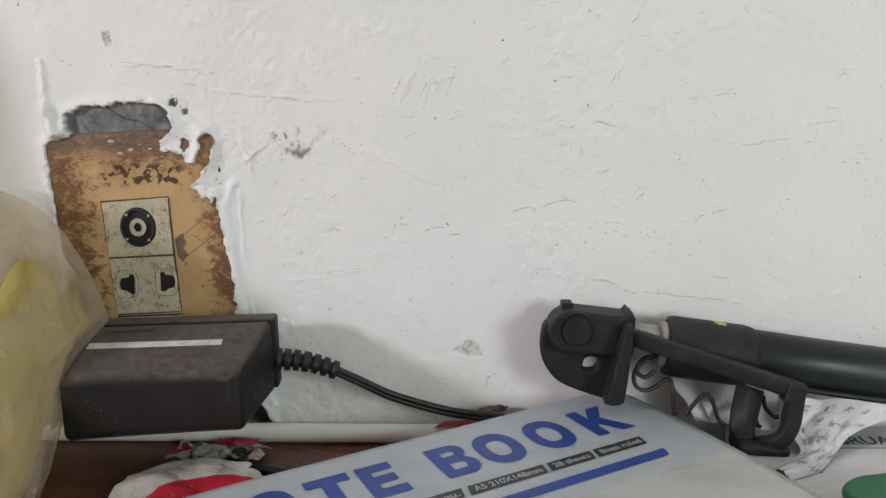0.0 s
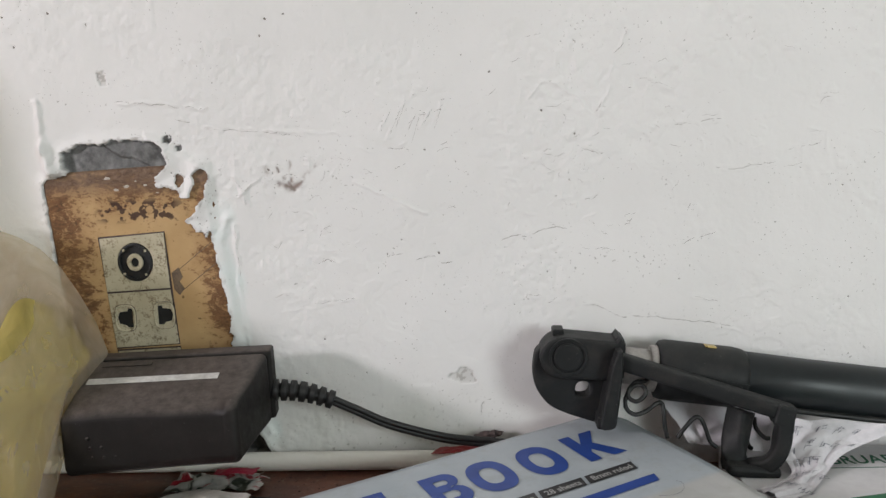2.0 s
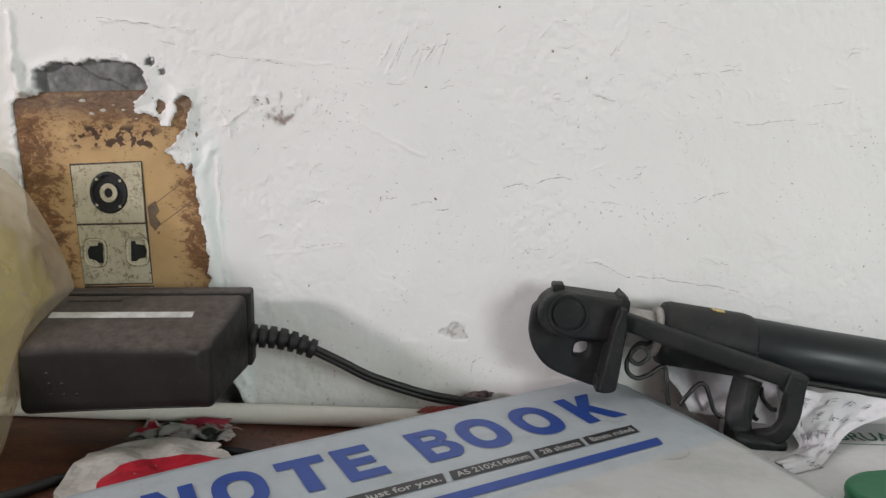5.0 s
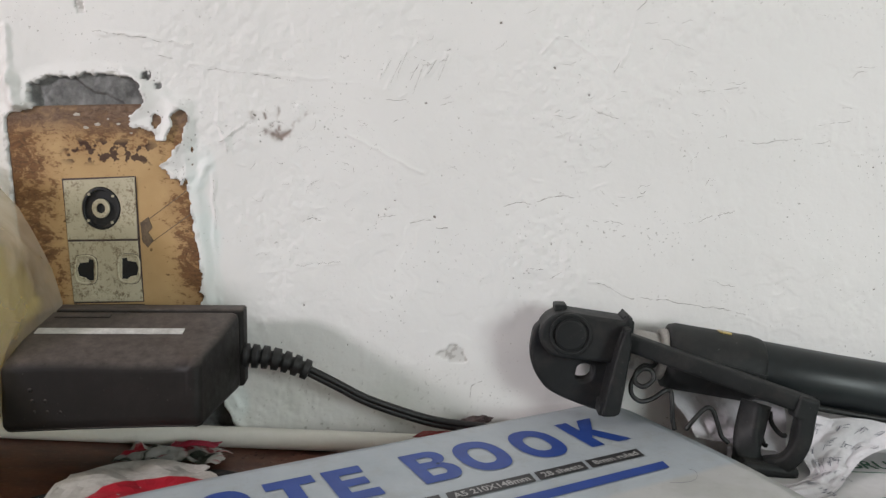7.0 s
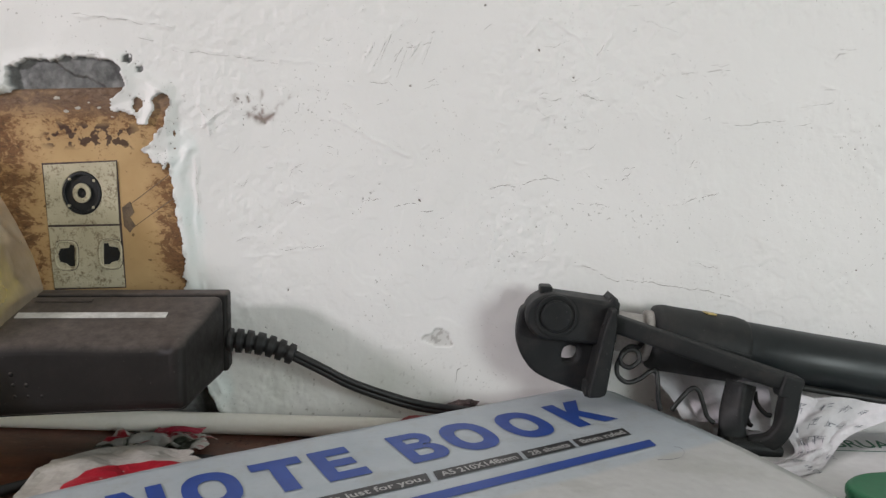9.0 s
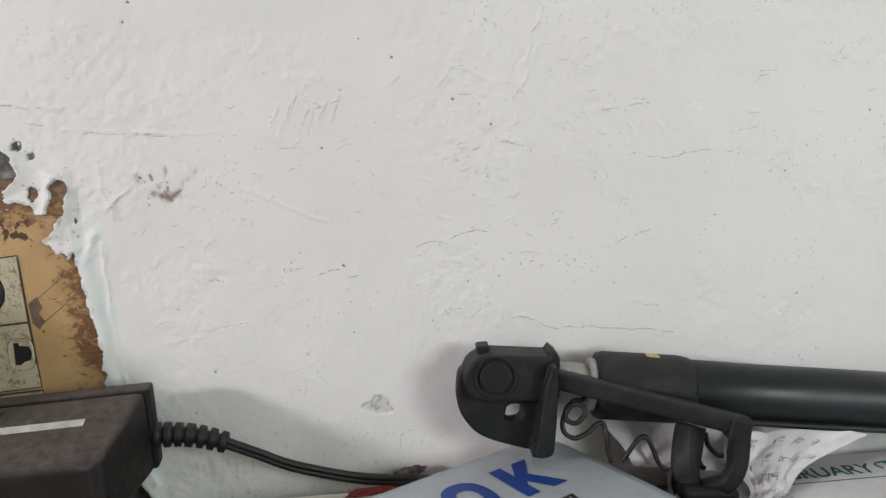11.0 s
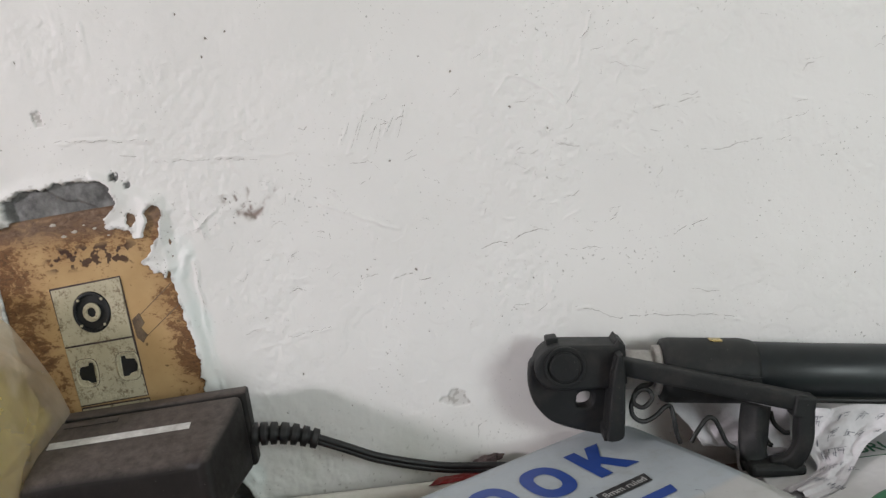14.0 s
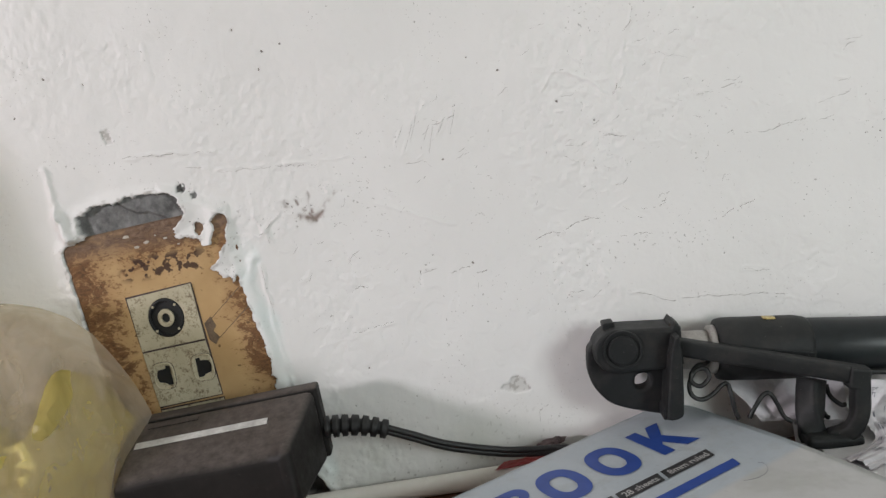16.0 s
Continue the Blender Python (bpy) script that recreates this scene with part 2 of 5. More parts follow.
PALE_INK = printed("pale_ink", (0.46, 0.46, 0.45))
GREEN_INK = printed("green_ink", (0.02, 0.14, 0.07))
GREY_INK = printed("grey_ink", (0.16, 0.16, 0.20))
GREEN = simple("green_plastic", (0.008, 0.12, 0.045), (0.016, 0.17, 0.07), 50, 0.4, 0.05)
YELLOW = simple("yellow_crumpled_film", (0.60, 0.47, 0.07), (0.82, 0.72, 0.28), 50, 0.3, 0.4, 0.003)
GOLD = simple("brass", (0.5, 0.36, 0.12), (0.7, 0.55, 0.25), 200, 0.25, 0.1, metal=1.0)
STEEL = simple("dull_steel", (0.45, 0.44, 0.42), (0.65, 0.63, 0.6), 200, 0.35, 0.1, metal=0.8)
PALE_METAL = simple("pale_dull_metal", (0.36, 0.33, 0.31), (0.56, 0.53, 0.50), 150, 0.45, 0.1, metal=0.2)
TAPE = simple("scuffed_white_sticker", (0.42, 0.41, 0.39), (0.70, 0.69, 0.66), 140, 0.6, 0.1, fine=5)
GRIME = simple("grey_brown_grime", (0.16, 0.14, 0.12), (0.34, 0.31, 0.28), 180, 0.85, 0.2)
CRUMB_SHADE = simple("dark_brown_crumb_and_shade", (0.03, 0.02, 0.02), (0.12, 0.085, 0.08), 300, 0.8, 0.4)
SPLIT = simple("old_brown_grime", (0.09, 0.06, 0.04), (0.2, 0.14, 0.09), 250, 0.7, 0.3)
PAINT_DROP = simple("dried_white_paint", (0.36, 0.31, 0.25), (0.62, 0.58, 0.52), 400, 0.6, 0.2)
ROOM = simple("room_wall_paint", (0.70, 0.69, 0.66), (0.78, 0.77, 0.74), 3, 0.7, 0.1)
FLOOR = simple("grey_floor_tile", (0.30, 0.29, 0.27), (0.40, 0.39, 0.37), 6, 0.5, 0.1)


# ---- mesh helpers (all sizes in millimetres) ----
def mesh_object(name, verts, faces, material, parent=None, smooth=False, label=""):
    me = bpy.data.meshes.new(name)
    me.from_pydata([(x * MM, y * MM, z * MM) for x, y, z in verts], [], faces)
    me.materials.append(material)
    if smooth:
        me.polygons.foreach_set("use_smooth", [True] * len(me.polygons))
    ob = new(name, me)
    ob.parent = parent
    if label:
        tagged(ob, label)
    return ob


def part(name, bm, material, parent=None, label="", smooth=False):
    bmesh.ops.recalc_face_normals(bm, faces=bm.faces)
    me = bpy.data.meshes.new(name)
    bmesh.ops.scale(bm, vec=(MM, MM, MM), verts=bm.verts)
    bm.to_mesh(me)
    bm.free()
    me.materials.append(material)
    if smooth:
        me.polygons.foreach_set("use_smooth", [True] * len(me.polygons))
    ob = new(name, me)
    ob.parent = parent
    if label:
        tagged(ob, label)
    return ob


def prism(outline, depth, bevel=0.0, holes=(), segments=2, place=None):
    """An outline in (x, z), extruded along y from depth[0] to depth[1], with holes and rounded edges."""
    bm = bmesh.new()
    edges = []
    for ring in (outline, *holes):
        vs = [bm.verts.new((x, depth[0], z)) for x, z in ring]
        edges += [bm.edges.new((vs[i], vs[(i + 1) % len(vs)])) for i in range(len(vs))]
    bmesh.ops.triangle_fill(bm, use_beauty=True, edges=edges)
    top = list(bm.faces)
    out = bmesh.ops.extrude_face_region(bm, geom=top)
    bmesh.ops.translate(bm, verts=[g for g in out["geom"] if isinstance(g, bmesh.types.BMVert)], vec=(0, depth[1] - depth[0], 0))
    bmesh.ops.recalc_face_normals(bm, faces=bm.faces)
    if bevel:
        sharp = [e for e in bm.edges if len(e.link_faces) == 2 and e.calc_face_angle(0) > 1.0 and abs(e.verts[0].co.y - e.verts[1].co.y) < 1e-4]
        bmesh.ops.bevel(bm, geom=sharp, offset=bevel, segments=segments, affect="EDGES", profile=0.5)
    if place is not None:
        bmesh.ops.transform(bm, matrix=place, verts=bm.verts)
    return bm


def box(size, centre, bevel=0.0, segments=2, turn=None):
    bm = bmesh.new()
    bmesh.ops.create_cube(bm, size=1.0)
    bmesh.ops.scale(bm, vec=size, verts=bm.verts)
    if bevel:
        bmesh.ops.bevel(bm, geom=list(bm.edges), offset=bevel, segments=segments, affect="EDGES", profile=0.5)
    if turn is not None:
        bmesh.ops.transform(bm, matrix=turn, verts=bm.verts)
    bmesh.ops.translate(bm, vec=centre, verts=bm.verts)
    return bm


def smooth_path(points, steps=8):
    """A Catmull-Rom line through points."""
    pts = [Vector(p) for p in points]
    pts = [pts[0] * 2 - pts[1], *pts, pts[-1] * 2 - pts[-2]]
    out = []
    for i in range(1, len(pts) - 2):
        a, b, c, d = pts[i - 1 : i + 3]
        for k in range(steps):
            t = k / steps
            out.append(0.5 * (2 * b + (c - a) * t + (2 * a - 5 * b + 4 * c - d) * t * t + (3 * b - a - 3 * c + d) * t**3))
    return [*out, pts[-2]]


def tube(points, radius, sides=12, flat=1.0, caps=True, square=1.0):
    """A tube of round, flattened or squarish section along points; radius is a number or one for each point."""
    bm = bmesh.new()
    soft = lambda v: math.copysign(abs(v) ** square, v)
    n = len(points)
    rings, up = [], Vector((0, 0, 1))
    for i, p in enumerate(points):
        d = (points[min(i + 1, n - 1)] - points[max(i - 1, 0)]).normalized()
        side = d.cross(up)
        side = side.normalized() if side.length > 0.05 else Vector((1, 0, 0))
        top = side.cross(d).normalized()
        r = radius[i] if isinstance(radius, (list, tuple)) else radius
        rings.append([bm.verts.new(p + side * (r * soft(math.cos(a))) + top * (r * flat * soft(math.sin(a)))) for a in (2 * math.pi * (k + 0.5) / sides for k in range(sides))])
    for a, b in zip(rings, rings[1:]):
        for k in range(sides):
            bm.faces.new((a[k], a[(k + 1) % sides], b[(k + 1) % sides], b[k]))
    if caps:
        bm.faces.new(rings[0])
        bm.faces.new(rings[-1][::-1])
    return bm


def turned(profile, axis_from, axis_to, sides=40):
    """A turned body: profile of (distance along the axis, radius)."""
    a, b = Vector(axis_from), Vector(axis_to)
    d = (b - a).normalized()
    side = d.cross(Vector((0, 0, 1))).normalized()
    top = side.cross(d)
    bm = bmesh.new()
    rings = []
    for s, r in profile:
        c = a + d * s
        rings.append([bm.verts.new(c + side * (r * math.cos(t)) + top * (r * math.sin(t))) for t in (2 * math.pi * k / sides for k in range(sides))])
    for p, q in zip(rings, rings[1:]):
        for k in range(sides):
            bm.faces.new((p[k], p[(k + 1) % sides], q[(k + 1) % sides], q[k]))
    bm.faces.new(rings[0])
    bm.faces.new(rings[-1][::-1])
    return bm


def ring_points(cx, cz, rx, rz, count=32, start=0.0, end=2 * math.pi):
    return [(cx + rx * math.cos(start + (end - start) * k / count), cz + rz * math.sin(start + (end - start) * k / count)) for k in range(count)]


def rounded(ring, times=2):
    """Cuts the corners of a closed outline."""
    for _ in range(times):
        ring = [q for (a, b), (c, d) in zip(ring, ring[1:] + ring[:1]) for q in ((0.75 * a + 0.25 * c, 0.75 * b + 0.25 * d), (0.25 * a + 0.75 * c, 0.25 * b + 0.75 * d))]
    return ring


def thing(name, label, category, group=""):
    return tagged(new(name), label, category, group)


# ---- smooth random field on a plane ----
def field(x, z, size, seed, octaves=4, gain=0.5):
    """Value noise, about -1 to 1, over arrays of millimetres."""
    rng = np.random.RandomState(seed)
    grid = rng.rand(256, 256) * 2 - 1
    out, amp, total = np.zeros_like(x), 1.0, 0.0
    for o in range(octaves):
        u, v = x / size * 2**o + 37.1 * o + 100, z / size * 2**o + 11.7 * o + 100
        i, j = np.floor(u).astype(int), np.floor(v).astype(int)
        f, g = u - i, v - j
        f, g = f * f * (3 - 2 * f), g * g * (3 - 2 * g)
        p = lambda a, b: grid[a % 256, b % 256]
        out += amp * ((p(i, j) * (1 - f) + p(i + 1, j) * f) * (1 - g) + (p(i, j + 1) * (1 - f) + p(i + 1, j + 1) * f) * g)
        total += amp
        amp *= gain
    return out / total


def line_distance(x, z, line):
    best = np.full(x.shape, 1e9)
    for (a, b), (c, d) in zip(line, line[1:]):
        k = np.clip(((x - a) * (c - a) + (z - b) * (d - b)) / ((c - a) ** 2 + (d - b) ** 2 + 1e-9), 0, 1)
        best = np.minimum(best, np.hypot(x - a - k * (c - a), z - b - k * (d - b)))
    return best


def inside(x, z, poly):
    hit = np.zeros(x.shape, bool)
    for (a, b), (c, d) in zip(poly, poly[1:] + poly[:1]):
        if b != d:
            hit ^= ((b > z) != (d > z)) & (x < (c - a) * (z - b) / (d - b) + a)
    return hit


# ---- the plastered wall ----
OPENING = [(-168, 2), (-173.2, 60), (-176.8, 100), (-178.8, 124.2), (-176.5, 126.6), (-168.3, 127.5), (-169.5, 132), (-170.2, 136.5), (-164.8, 138.7),
           (-157, 140.5), (-145.4, 141.6), (-130.3, 140.8), (-128, 139.5), (-125.7, 137), (-124.4, 131), (-129.6, 126.7), (-131.4, 123.2),
           (-128.5, 121.4), (-120.9, 120.1), (-120.2, 117), (-116.9, 116.4), (-114.5, 119.6), (-112.9, 128.8), (-110.2, 130), (-108.3, 125.5),
           (-109.9, 118.6), (-114.7, 109.9), (-119.5, 107.4), (-114.9, 104.7), (-110.3, 99.6), (-107.8, 102.5), (-106.9, 89.7), (-104.7, 82.7),
           (-103, 73.3), (-102.2, 54), (-101, 30), (-92, 12), (-86, 2)]


def plaster_wall():
    xs = np.concatenate([np.arange(-260, -184, 1.2), np.arange(-184, -96, 0.45), np.arange(-96, 195, 0.5), np.arange(195, 262, 1.5)])
    zs = np.concatenate([np.arange(-2, 44, 0.55), np.arange(44, 160, 0.45), np.arange(160, 205, 0.55), np.arange(205, 290, 1.2)])
    X, Z = np.meshgrid(xs, zs)
    wob = lambda s, k, a: a * field(X, Z, s, k, 3)
    # slow waves, trowel strokes and lumps of old paint
    h = wob(90, 1, 1.2) + wob(26, 2, 0.4) + wob(7, 3, 0.12)
    patchy = np.clip(field(X, Z, 34, 4, 3) * 3, 0, 1)
    h += patchy * wob(3, 5, 0.4)
    blobs = field(X, Z, 5.5, 6, 1)
    h += 0.45 * np.clip(blobs - 0.62, 0, 1) * 2 * np.clip(field(X, Z, 40, 7, 2) + 0.25, 0, 1)
    # flaked film edges: a terraced field gives small curled steps
    terr = field(X, Z, 30, 8, 4, 0.55) * 5
    h += 0.13 * (np.floor(terr) + np.clip((terr - np.floor(terr)) * 9, 0, 1)) * np.clip(field(X, Z, 60, 9, 2) * 2 + 0.2, 0, 1)
    grime, rust, green, cement = (np.zeros_like(X) for _ in range(4))

    warp = [wob(5, 21, 1.1), wob(5, 22, 1.1), wob(3.5, 23, 1.2), wob(3.5, 24, 1.2)]
    broken = np.clip(0.6 + 1.6 * field(X, Z, 5, 25, 2), 0, 1)

    def near(line, pad):
        x, z = [p[0] for p in line], [p[1] for p in line]
        i, j = np.searchsorted(xs, (min(x) - pad, max(x) + pad))
        k, l = np.searchsorted(zs, (min(z) - pad, max(z) + pad))
        return slice(k, l), slice(i, j)

    def ridge(line, wide, high, even=False):
        w = near(line, 5 * wide + 2)
        d = line_distance(X[w] + warp[0][w], Z[w] + warp[1][w], line)
        h[w] += high * np.exp(-((d / wide) ** 2)) * (1 if even else 0.2 + 0.8 * broken[w])

    hairlines, chips = [], []

    def crack(line, wide=0.27, deep=0.3, dark=0.8):
        w = near(line, 5)
        d = line_distance(X[w] + 0.45 * warp[2][w], Z[w] + 0.45 * warp[3][w], line)
        h[w] += 0.10 * np.exp(-(((d - 0.7) / 0.5) ** 2)) * broken[w]
        hairlines.append((line, 0.1 + 0.2 * dark))

    def fleck(x, z, r, dark=0.9):
        w = near([(x, z)], 4 * r + 1.5)
        d = np.hypot(X[w] - x, Z[w] - z)
        h[w] -= 0.2 * np.exp(-((d / r) ** 4))
        chips.append((x, z, r * (0.45 + 0.25 * dark)))

    ridge([(-107.5, 146.1), (-87.9, 144.8), (-67.2, 142.1), (-42, 141)], 0.5, 0.22)
    ridge([(-145.2, 157.3), (-124.4, 155.8), (-107.1, 153.5)], 0.6, 0.3)
    ridge([(-178, 158), (-177.6, 148), (-176.8, 138)], 1.3, 1.1, True)
    ridge([(-176.4, 139), (-175.4, 133), (-174, 129.8)], 2.6, 3.4, True)
    ridge([(-174, 131), (-170.5, 129.5)], 2.6, 1.2, True)
    ridge([(-80.5, 66.7), (-65, 69.1), (-48.3, 72)], 0.4, 0.2)
    ridge([(-97.9, 104.7), (-97.6, 85.9), (-96.3, 61.9), (-93, 40)], 0.8, 0.5)
    ridge([(-101, 108), (-104, 98), (-101.5, 80), (-99.5, 60), (-97, 36), (-88, 14)], 2.0, 0.9, True)
    for a, b in (((-32, 139.5), (-27, 150.2)), ((-25.5, 139.5), (-20.4, 148.8)), ((-22.6, 137.4), (-19, 148)), ((-18, 143.8), (-13.9, 150.2)), ((-13.2, 142.4), (-9.6, 152.3)), ((-29, 143), (-24.6, 154)), ((-35, 142), (-31, 150))):
        ridge([a, b], 0.4, 0.2)
        crack([(a[0] + 0.6, a[1]), (b[0] + 0.6, b[1])], 0.25, 0.25, 0.1)
    ridge([(-46.5, 121.8), (-33.5, 115.1), (-17.1, 107.9)], 0.6, 0.32, True)
    ridge([(64.8, 178.6), (63.2, 172.9), (59.8, 169.6)], 0.4, 0.3)
    ridge([(59.3, 166.5), (57.9, 156.6), (54.3, 147.4)], 0.5, 0.32, True)
    ridge([(26, 153.7), (31, 159.7), (36.9, 158.7), (44.1, 153.7), (50.6, 146.6)], 0.5, 0.3, True)
    ridge([(-93.7, 119.8), (-92.8, 114)], 0.5, 0.4, True)
    ridge([(-97, 124.8), (-93.5, 118.5), (-86.5, 124.3)], 0.45, 0.38, True)
    ridge([(-95.5, 116), (-93.5, 118.5), (-91, 113.5)], 0.4, 0.3, True)
    for line, dark in (([(13.7, 96), (20.9, 98.4), (22.5, 97.2), (29.6, 99.4), (36.1, 101.2), (40.5, 99.8)], 0.9), ([(33.2, 103.1), (36.1, 101.2)], 0.7), ([(49.9, 102.9), (53.5, 99.8), (57.2, 97)], 0.8),
                       ([(-21.9, 88.7), (-14.6, 89.9), (-11, 87), (-6.4, 87.8)], 0.85), ([(-13.5, 91), (-13, 89)], 0.9), ([(64.8, 178.6), (63.2, 172.9), (59.8, 169.6)], 0.5), ([(31, 159.9), (36.9, 158.9)], 0.5),
                       ([(47, 68.9), (53.3, 67.1), (61.8, 62.7), (71.7, 62), (84.4, 61.2), (95.7, 59.8), (108.4, 56.8)], 0.85), ([(99.9, 123.3), (109.8, 122.6), (123.9, 124.7)], 0.55), ([(132.4, 130.6), (141.5, 131.6)], 0.45),
                       ([(84.4, 91.6), (91.4, 94.1), (100.6, 96.8)], 0.55), ([(93.6, 142.1), (102, 142.4)], 0.55), ([(46.3, 132), (56.2, 130.2)], 0.5), ([(92.1, 70.6), (102.7, 68.5)], 0.5), ([(46, 133), (52, 131)], 0.3),
                       ([(-63.2, 87.7), (-59.6, 89.1), (-56.1, 88.1)], 0.8), ([(3.2, 20.4), (3.7, 25.4), (8, 27.8)], 0.6), ([(-145, 157.3), (-124.4, 155.6), (-107, 153.2)], 0.35), ([(-107, 145.2), (-88, 144), (-67, 141.2)], 0.4),
                       ([(-38.6, 123.3), (-37, 119.7)], 0.7), ([(24, 72.5), (30, 73.2)], 0.5), ([(-120, 149), (-113, 147.6)], 0.5), ([(47, 92), (60, 90.6)], 0.3), ([(-66, 70.5), (-48, 72.6)], 0.3)):
        crack(line, 0.3, 0.4, dark)
    for k in range(14):
        fleck(-29.9 - 0.62 * k + 0.6 * math.sin(5.1 * k), 94.1 - 0.8 * k + 0.9 * math.sin(3.3 * k), 0.3 + 0.12 * math.sin(2.2 * k), 0.8)
    # many hair cracks, curled flakes and pinholes, thicker in the worn band above the holder
    rng = random.Random(11)
    for k in range(330):
        if k < 170:
            x, z = rng.gauss(50, 60), rng.gauss(138, 18)
        elif k < 260:
            x, z = rng.gauss(-45, 30), rng.gauss(108, 16)
        else:
            x, z = rng.uniform(-190, 200), rng.uniform(48, 215)
        if not (-95 < x < 205 or z > 150) or not 20 < z < 270:
            continue
        a, n = rng.gauss(0.05, 0.55), rng.uniform(0.8, 4.5) * (2 if k % 7 == 0 else 1)
        b = a + rng.gauss(0, 0.9)
        line = [(x, z), (x + n * math.cos(a), z + n * math.sin(a)), (x + n * (math.cos(a) + 0.8 * math.cos(b)), z + n * (math.sin(a) + 0.8 * math.sin(b)))]
        if k % 3 == 0:
            crack(line, 0.22, 0.4, rng.uniform(0.0, 0.45))
        elif k % 5 < 3:
            ridge(line, rng.uniform(0.22, 0.42), rng.uniform(0.14, 0.32))
        else:
            fleck(x, z, rng.uniform(0.14, 0.4), rng.uniform(0.3, 0.95))
    for x, z, r in ((30.8, 148.4, 0.95), (44, 138.6, 0.75), (-80, 188.5, 1.1), (-82.5, 182, 0.9), (-72.3, 190.1, 0.7), (86.2, 77.9, 0.5), (150.9, 114.9, 0.5),
                    (32.3, 82.2, 0.6), (-62.3, 55.1, 0.7), (18.5, 68.6, 0.5), (-17, 134, 0.7), (10.2, 164.3, 0.7), (-1, 171.4, 0.5), (-10.7, 66.2, 0.4),
                    (-27.9, 96.9, 0.6), (-34, 91, 0.55), (-31.5, 93.5, 0.5), (-12.5, 91.2, 0.9), (-188.7, 193, 0.9), (-169.5, 194, 0.9), (-154, 189, 0.8), (-185, 181, 0.8),
                    (-90, 198.7, 0.8), (183, 135, 0.7), (154.8, 69, 0.6), (-82.1, 127.7, 1.1), (-80.6, 126.2, 0.6), (-71, 40, 0.5), (-52, 20, 0.5), (-88, 30, 0.5), (-74, 33, 0.6), (-45, 40, 0.4)):
        fleck(x, z, 1.05 * r)
    # dirt caught round the ragged paint beside the plate
    for cx, cz, dx, dz, n in ((-108.5, 123, 1.6, 5.0, 42), (-122.2, 140.5, 2.2, 2.4, 26), (-110.5, 103.5, 2.0, 2.6, 26), (-119, 124, 2.4, 2.4, 14), (-78, 125, 5, 3, 16)):
        for _ in range(n):
            fleck(rng.gauss(cx, dx), rng.gauss(cz, dz), rng.uniform(0.2, 0.55), rng.uniform(0.4, 1.0))
    # ring-shaped chip
    for line in ([(64.2, 104.4), (64.9, 105.5), (66.2, 105.6), (67.0, 104.8)], [(66.9, 103.6), (66.2, 102.4), (65.0, 102.3), (64.4, 103.4)], [(67.4, 105.6), (68.6, 105.9)]):
        crack(line, 0.25, 0.2, 1.3)
    # a star of fine cracks near the plate
    for line in ([(-97, 124.8), (-95, 121.6), (-93.2, 118.6)], [(-93.2, 118.6), (-90.4, 121.6), (-86.8, 124.0)], [(-96.4, 117), (-93.2, 118.6), (-92.4, 113.6)], [(-97.8, 105), (-97.4, 92), (-96.6, 80)]):
        crack(line, 0.25, 0.25, 0.55)
    # rusty scuffs beside the socket plate
    for line, w in (([(-83.6, 129.2), (-82.6, 126.8)], 0.8), ([(-78.6, 128.6), (-77.8, 126.5)], 0.5), ([(-73.6, 130.5), (-72.4, 122)], 0.7), ([(-77.5, 121.2), (-72.4, 119.6), (-70.0, 121.4)], 1.3), ([(-70.5, 121), (-66, 125.5), (-62, 129.4)], 0.9), ([(-75.5, 124), (-72, 119)], 0.9)):
        d = line_distance(X + wob(2.5, 33, 0.7), Z + wob(2.5, 34, 0.7), line)
        e = np.exp(-((d / (0.85 * w)) ** 2)) * np.clip(0.7 + 1.3 * field(X, Z, 2.2, 35, 2), 0, 1)
        rust = np.maximum(rust, 0.9 * e)
        grime = np.maximum(grime, 1.0 * e * np.clip(0.6 + 2.4 * field(X, Z, 2, 36, 2), 0, 1))
        h -= 0.2 * e
    # grey chips where the paint has come away
    for poly in ([(-11, 36.6), (-4.5, 41.8), (0.6, 40), (1.6, 35.4), (-3.9, 34.2)], [(-152, 170), (-148.4, 170.6), (-147.6, 164.4), (-150.6, 164)]):
        m = inside(X + wob(3, 37, 1.0), Z + wob(3, 38, 1.0), poly)
        h = np.where(m, h - 0.5, h)
        grime = np.where(m, np.maximum(grime, 0.22 + 0.3 * (field(X, Z, 1.6, 39, 2) > 0.15)), grime)
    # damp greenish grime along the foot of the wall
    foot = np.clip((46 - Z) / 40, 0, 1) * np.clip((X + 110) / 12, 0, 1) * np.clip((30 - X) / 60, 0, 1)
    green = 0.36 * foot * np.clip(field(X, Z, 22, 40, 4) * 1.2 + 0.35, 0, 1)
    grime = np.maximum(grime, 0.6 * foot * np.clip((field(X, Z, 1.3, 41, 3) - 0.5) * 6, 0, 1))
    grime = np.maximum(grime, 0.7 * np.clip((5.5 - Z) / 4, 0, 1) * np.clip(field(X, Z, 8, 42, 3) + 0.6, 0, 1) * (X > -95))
    # a strip of newer, cooler white where the paint was cut in along the plate
    strip = [(-103, 112), (-104.5, 98), (-101.5, 80), (-99.0, 60), (-96.5, 36), (-88, 12)]
    d = line_distance(X + wob(9, 51, 3.0), Z, strip)
    fresh = 0.55 * np.clip((6.5 - d) / 3.0, 0, 1) * np.clip(0.75 + 0.8 * field(X, Z, 9, 52, 3), 0, 1)
    # the ragged opening round the socket plate, with a thick lip of paint
    xe, ze = X + wob(3.0, 43, 1.6), Z + wob(3.0, 44, 1.6)
    hole = inside(xe, ze, OPENING)
    hole |= (np.hypot(xe + 123.2, ze - 141.2) < 1.9) & (field(X, Z, 1.6, 48, 2) > -0.25)
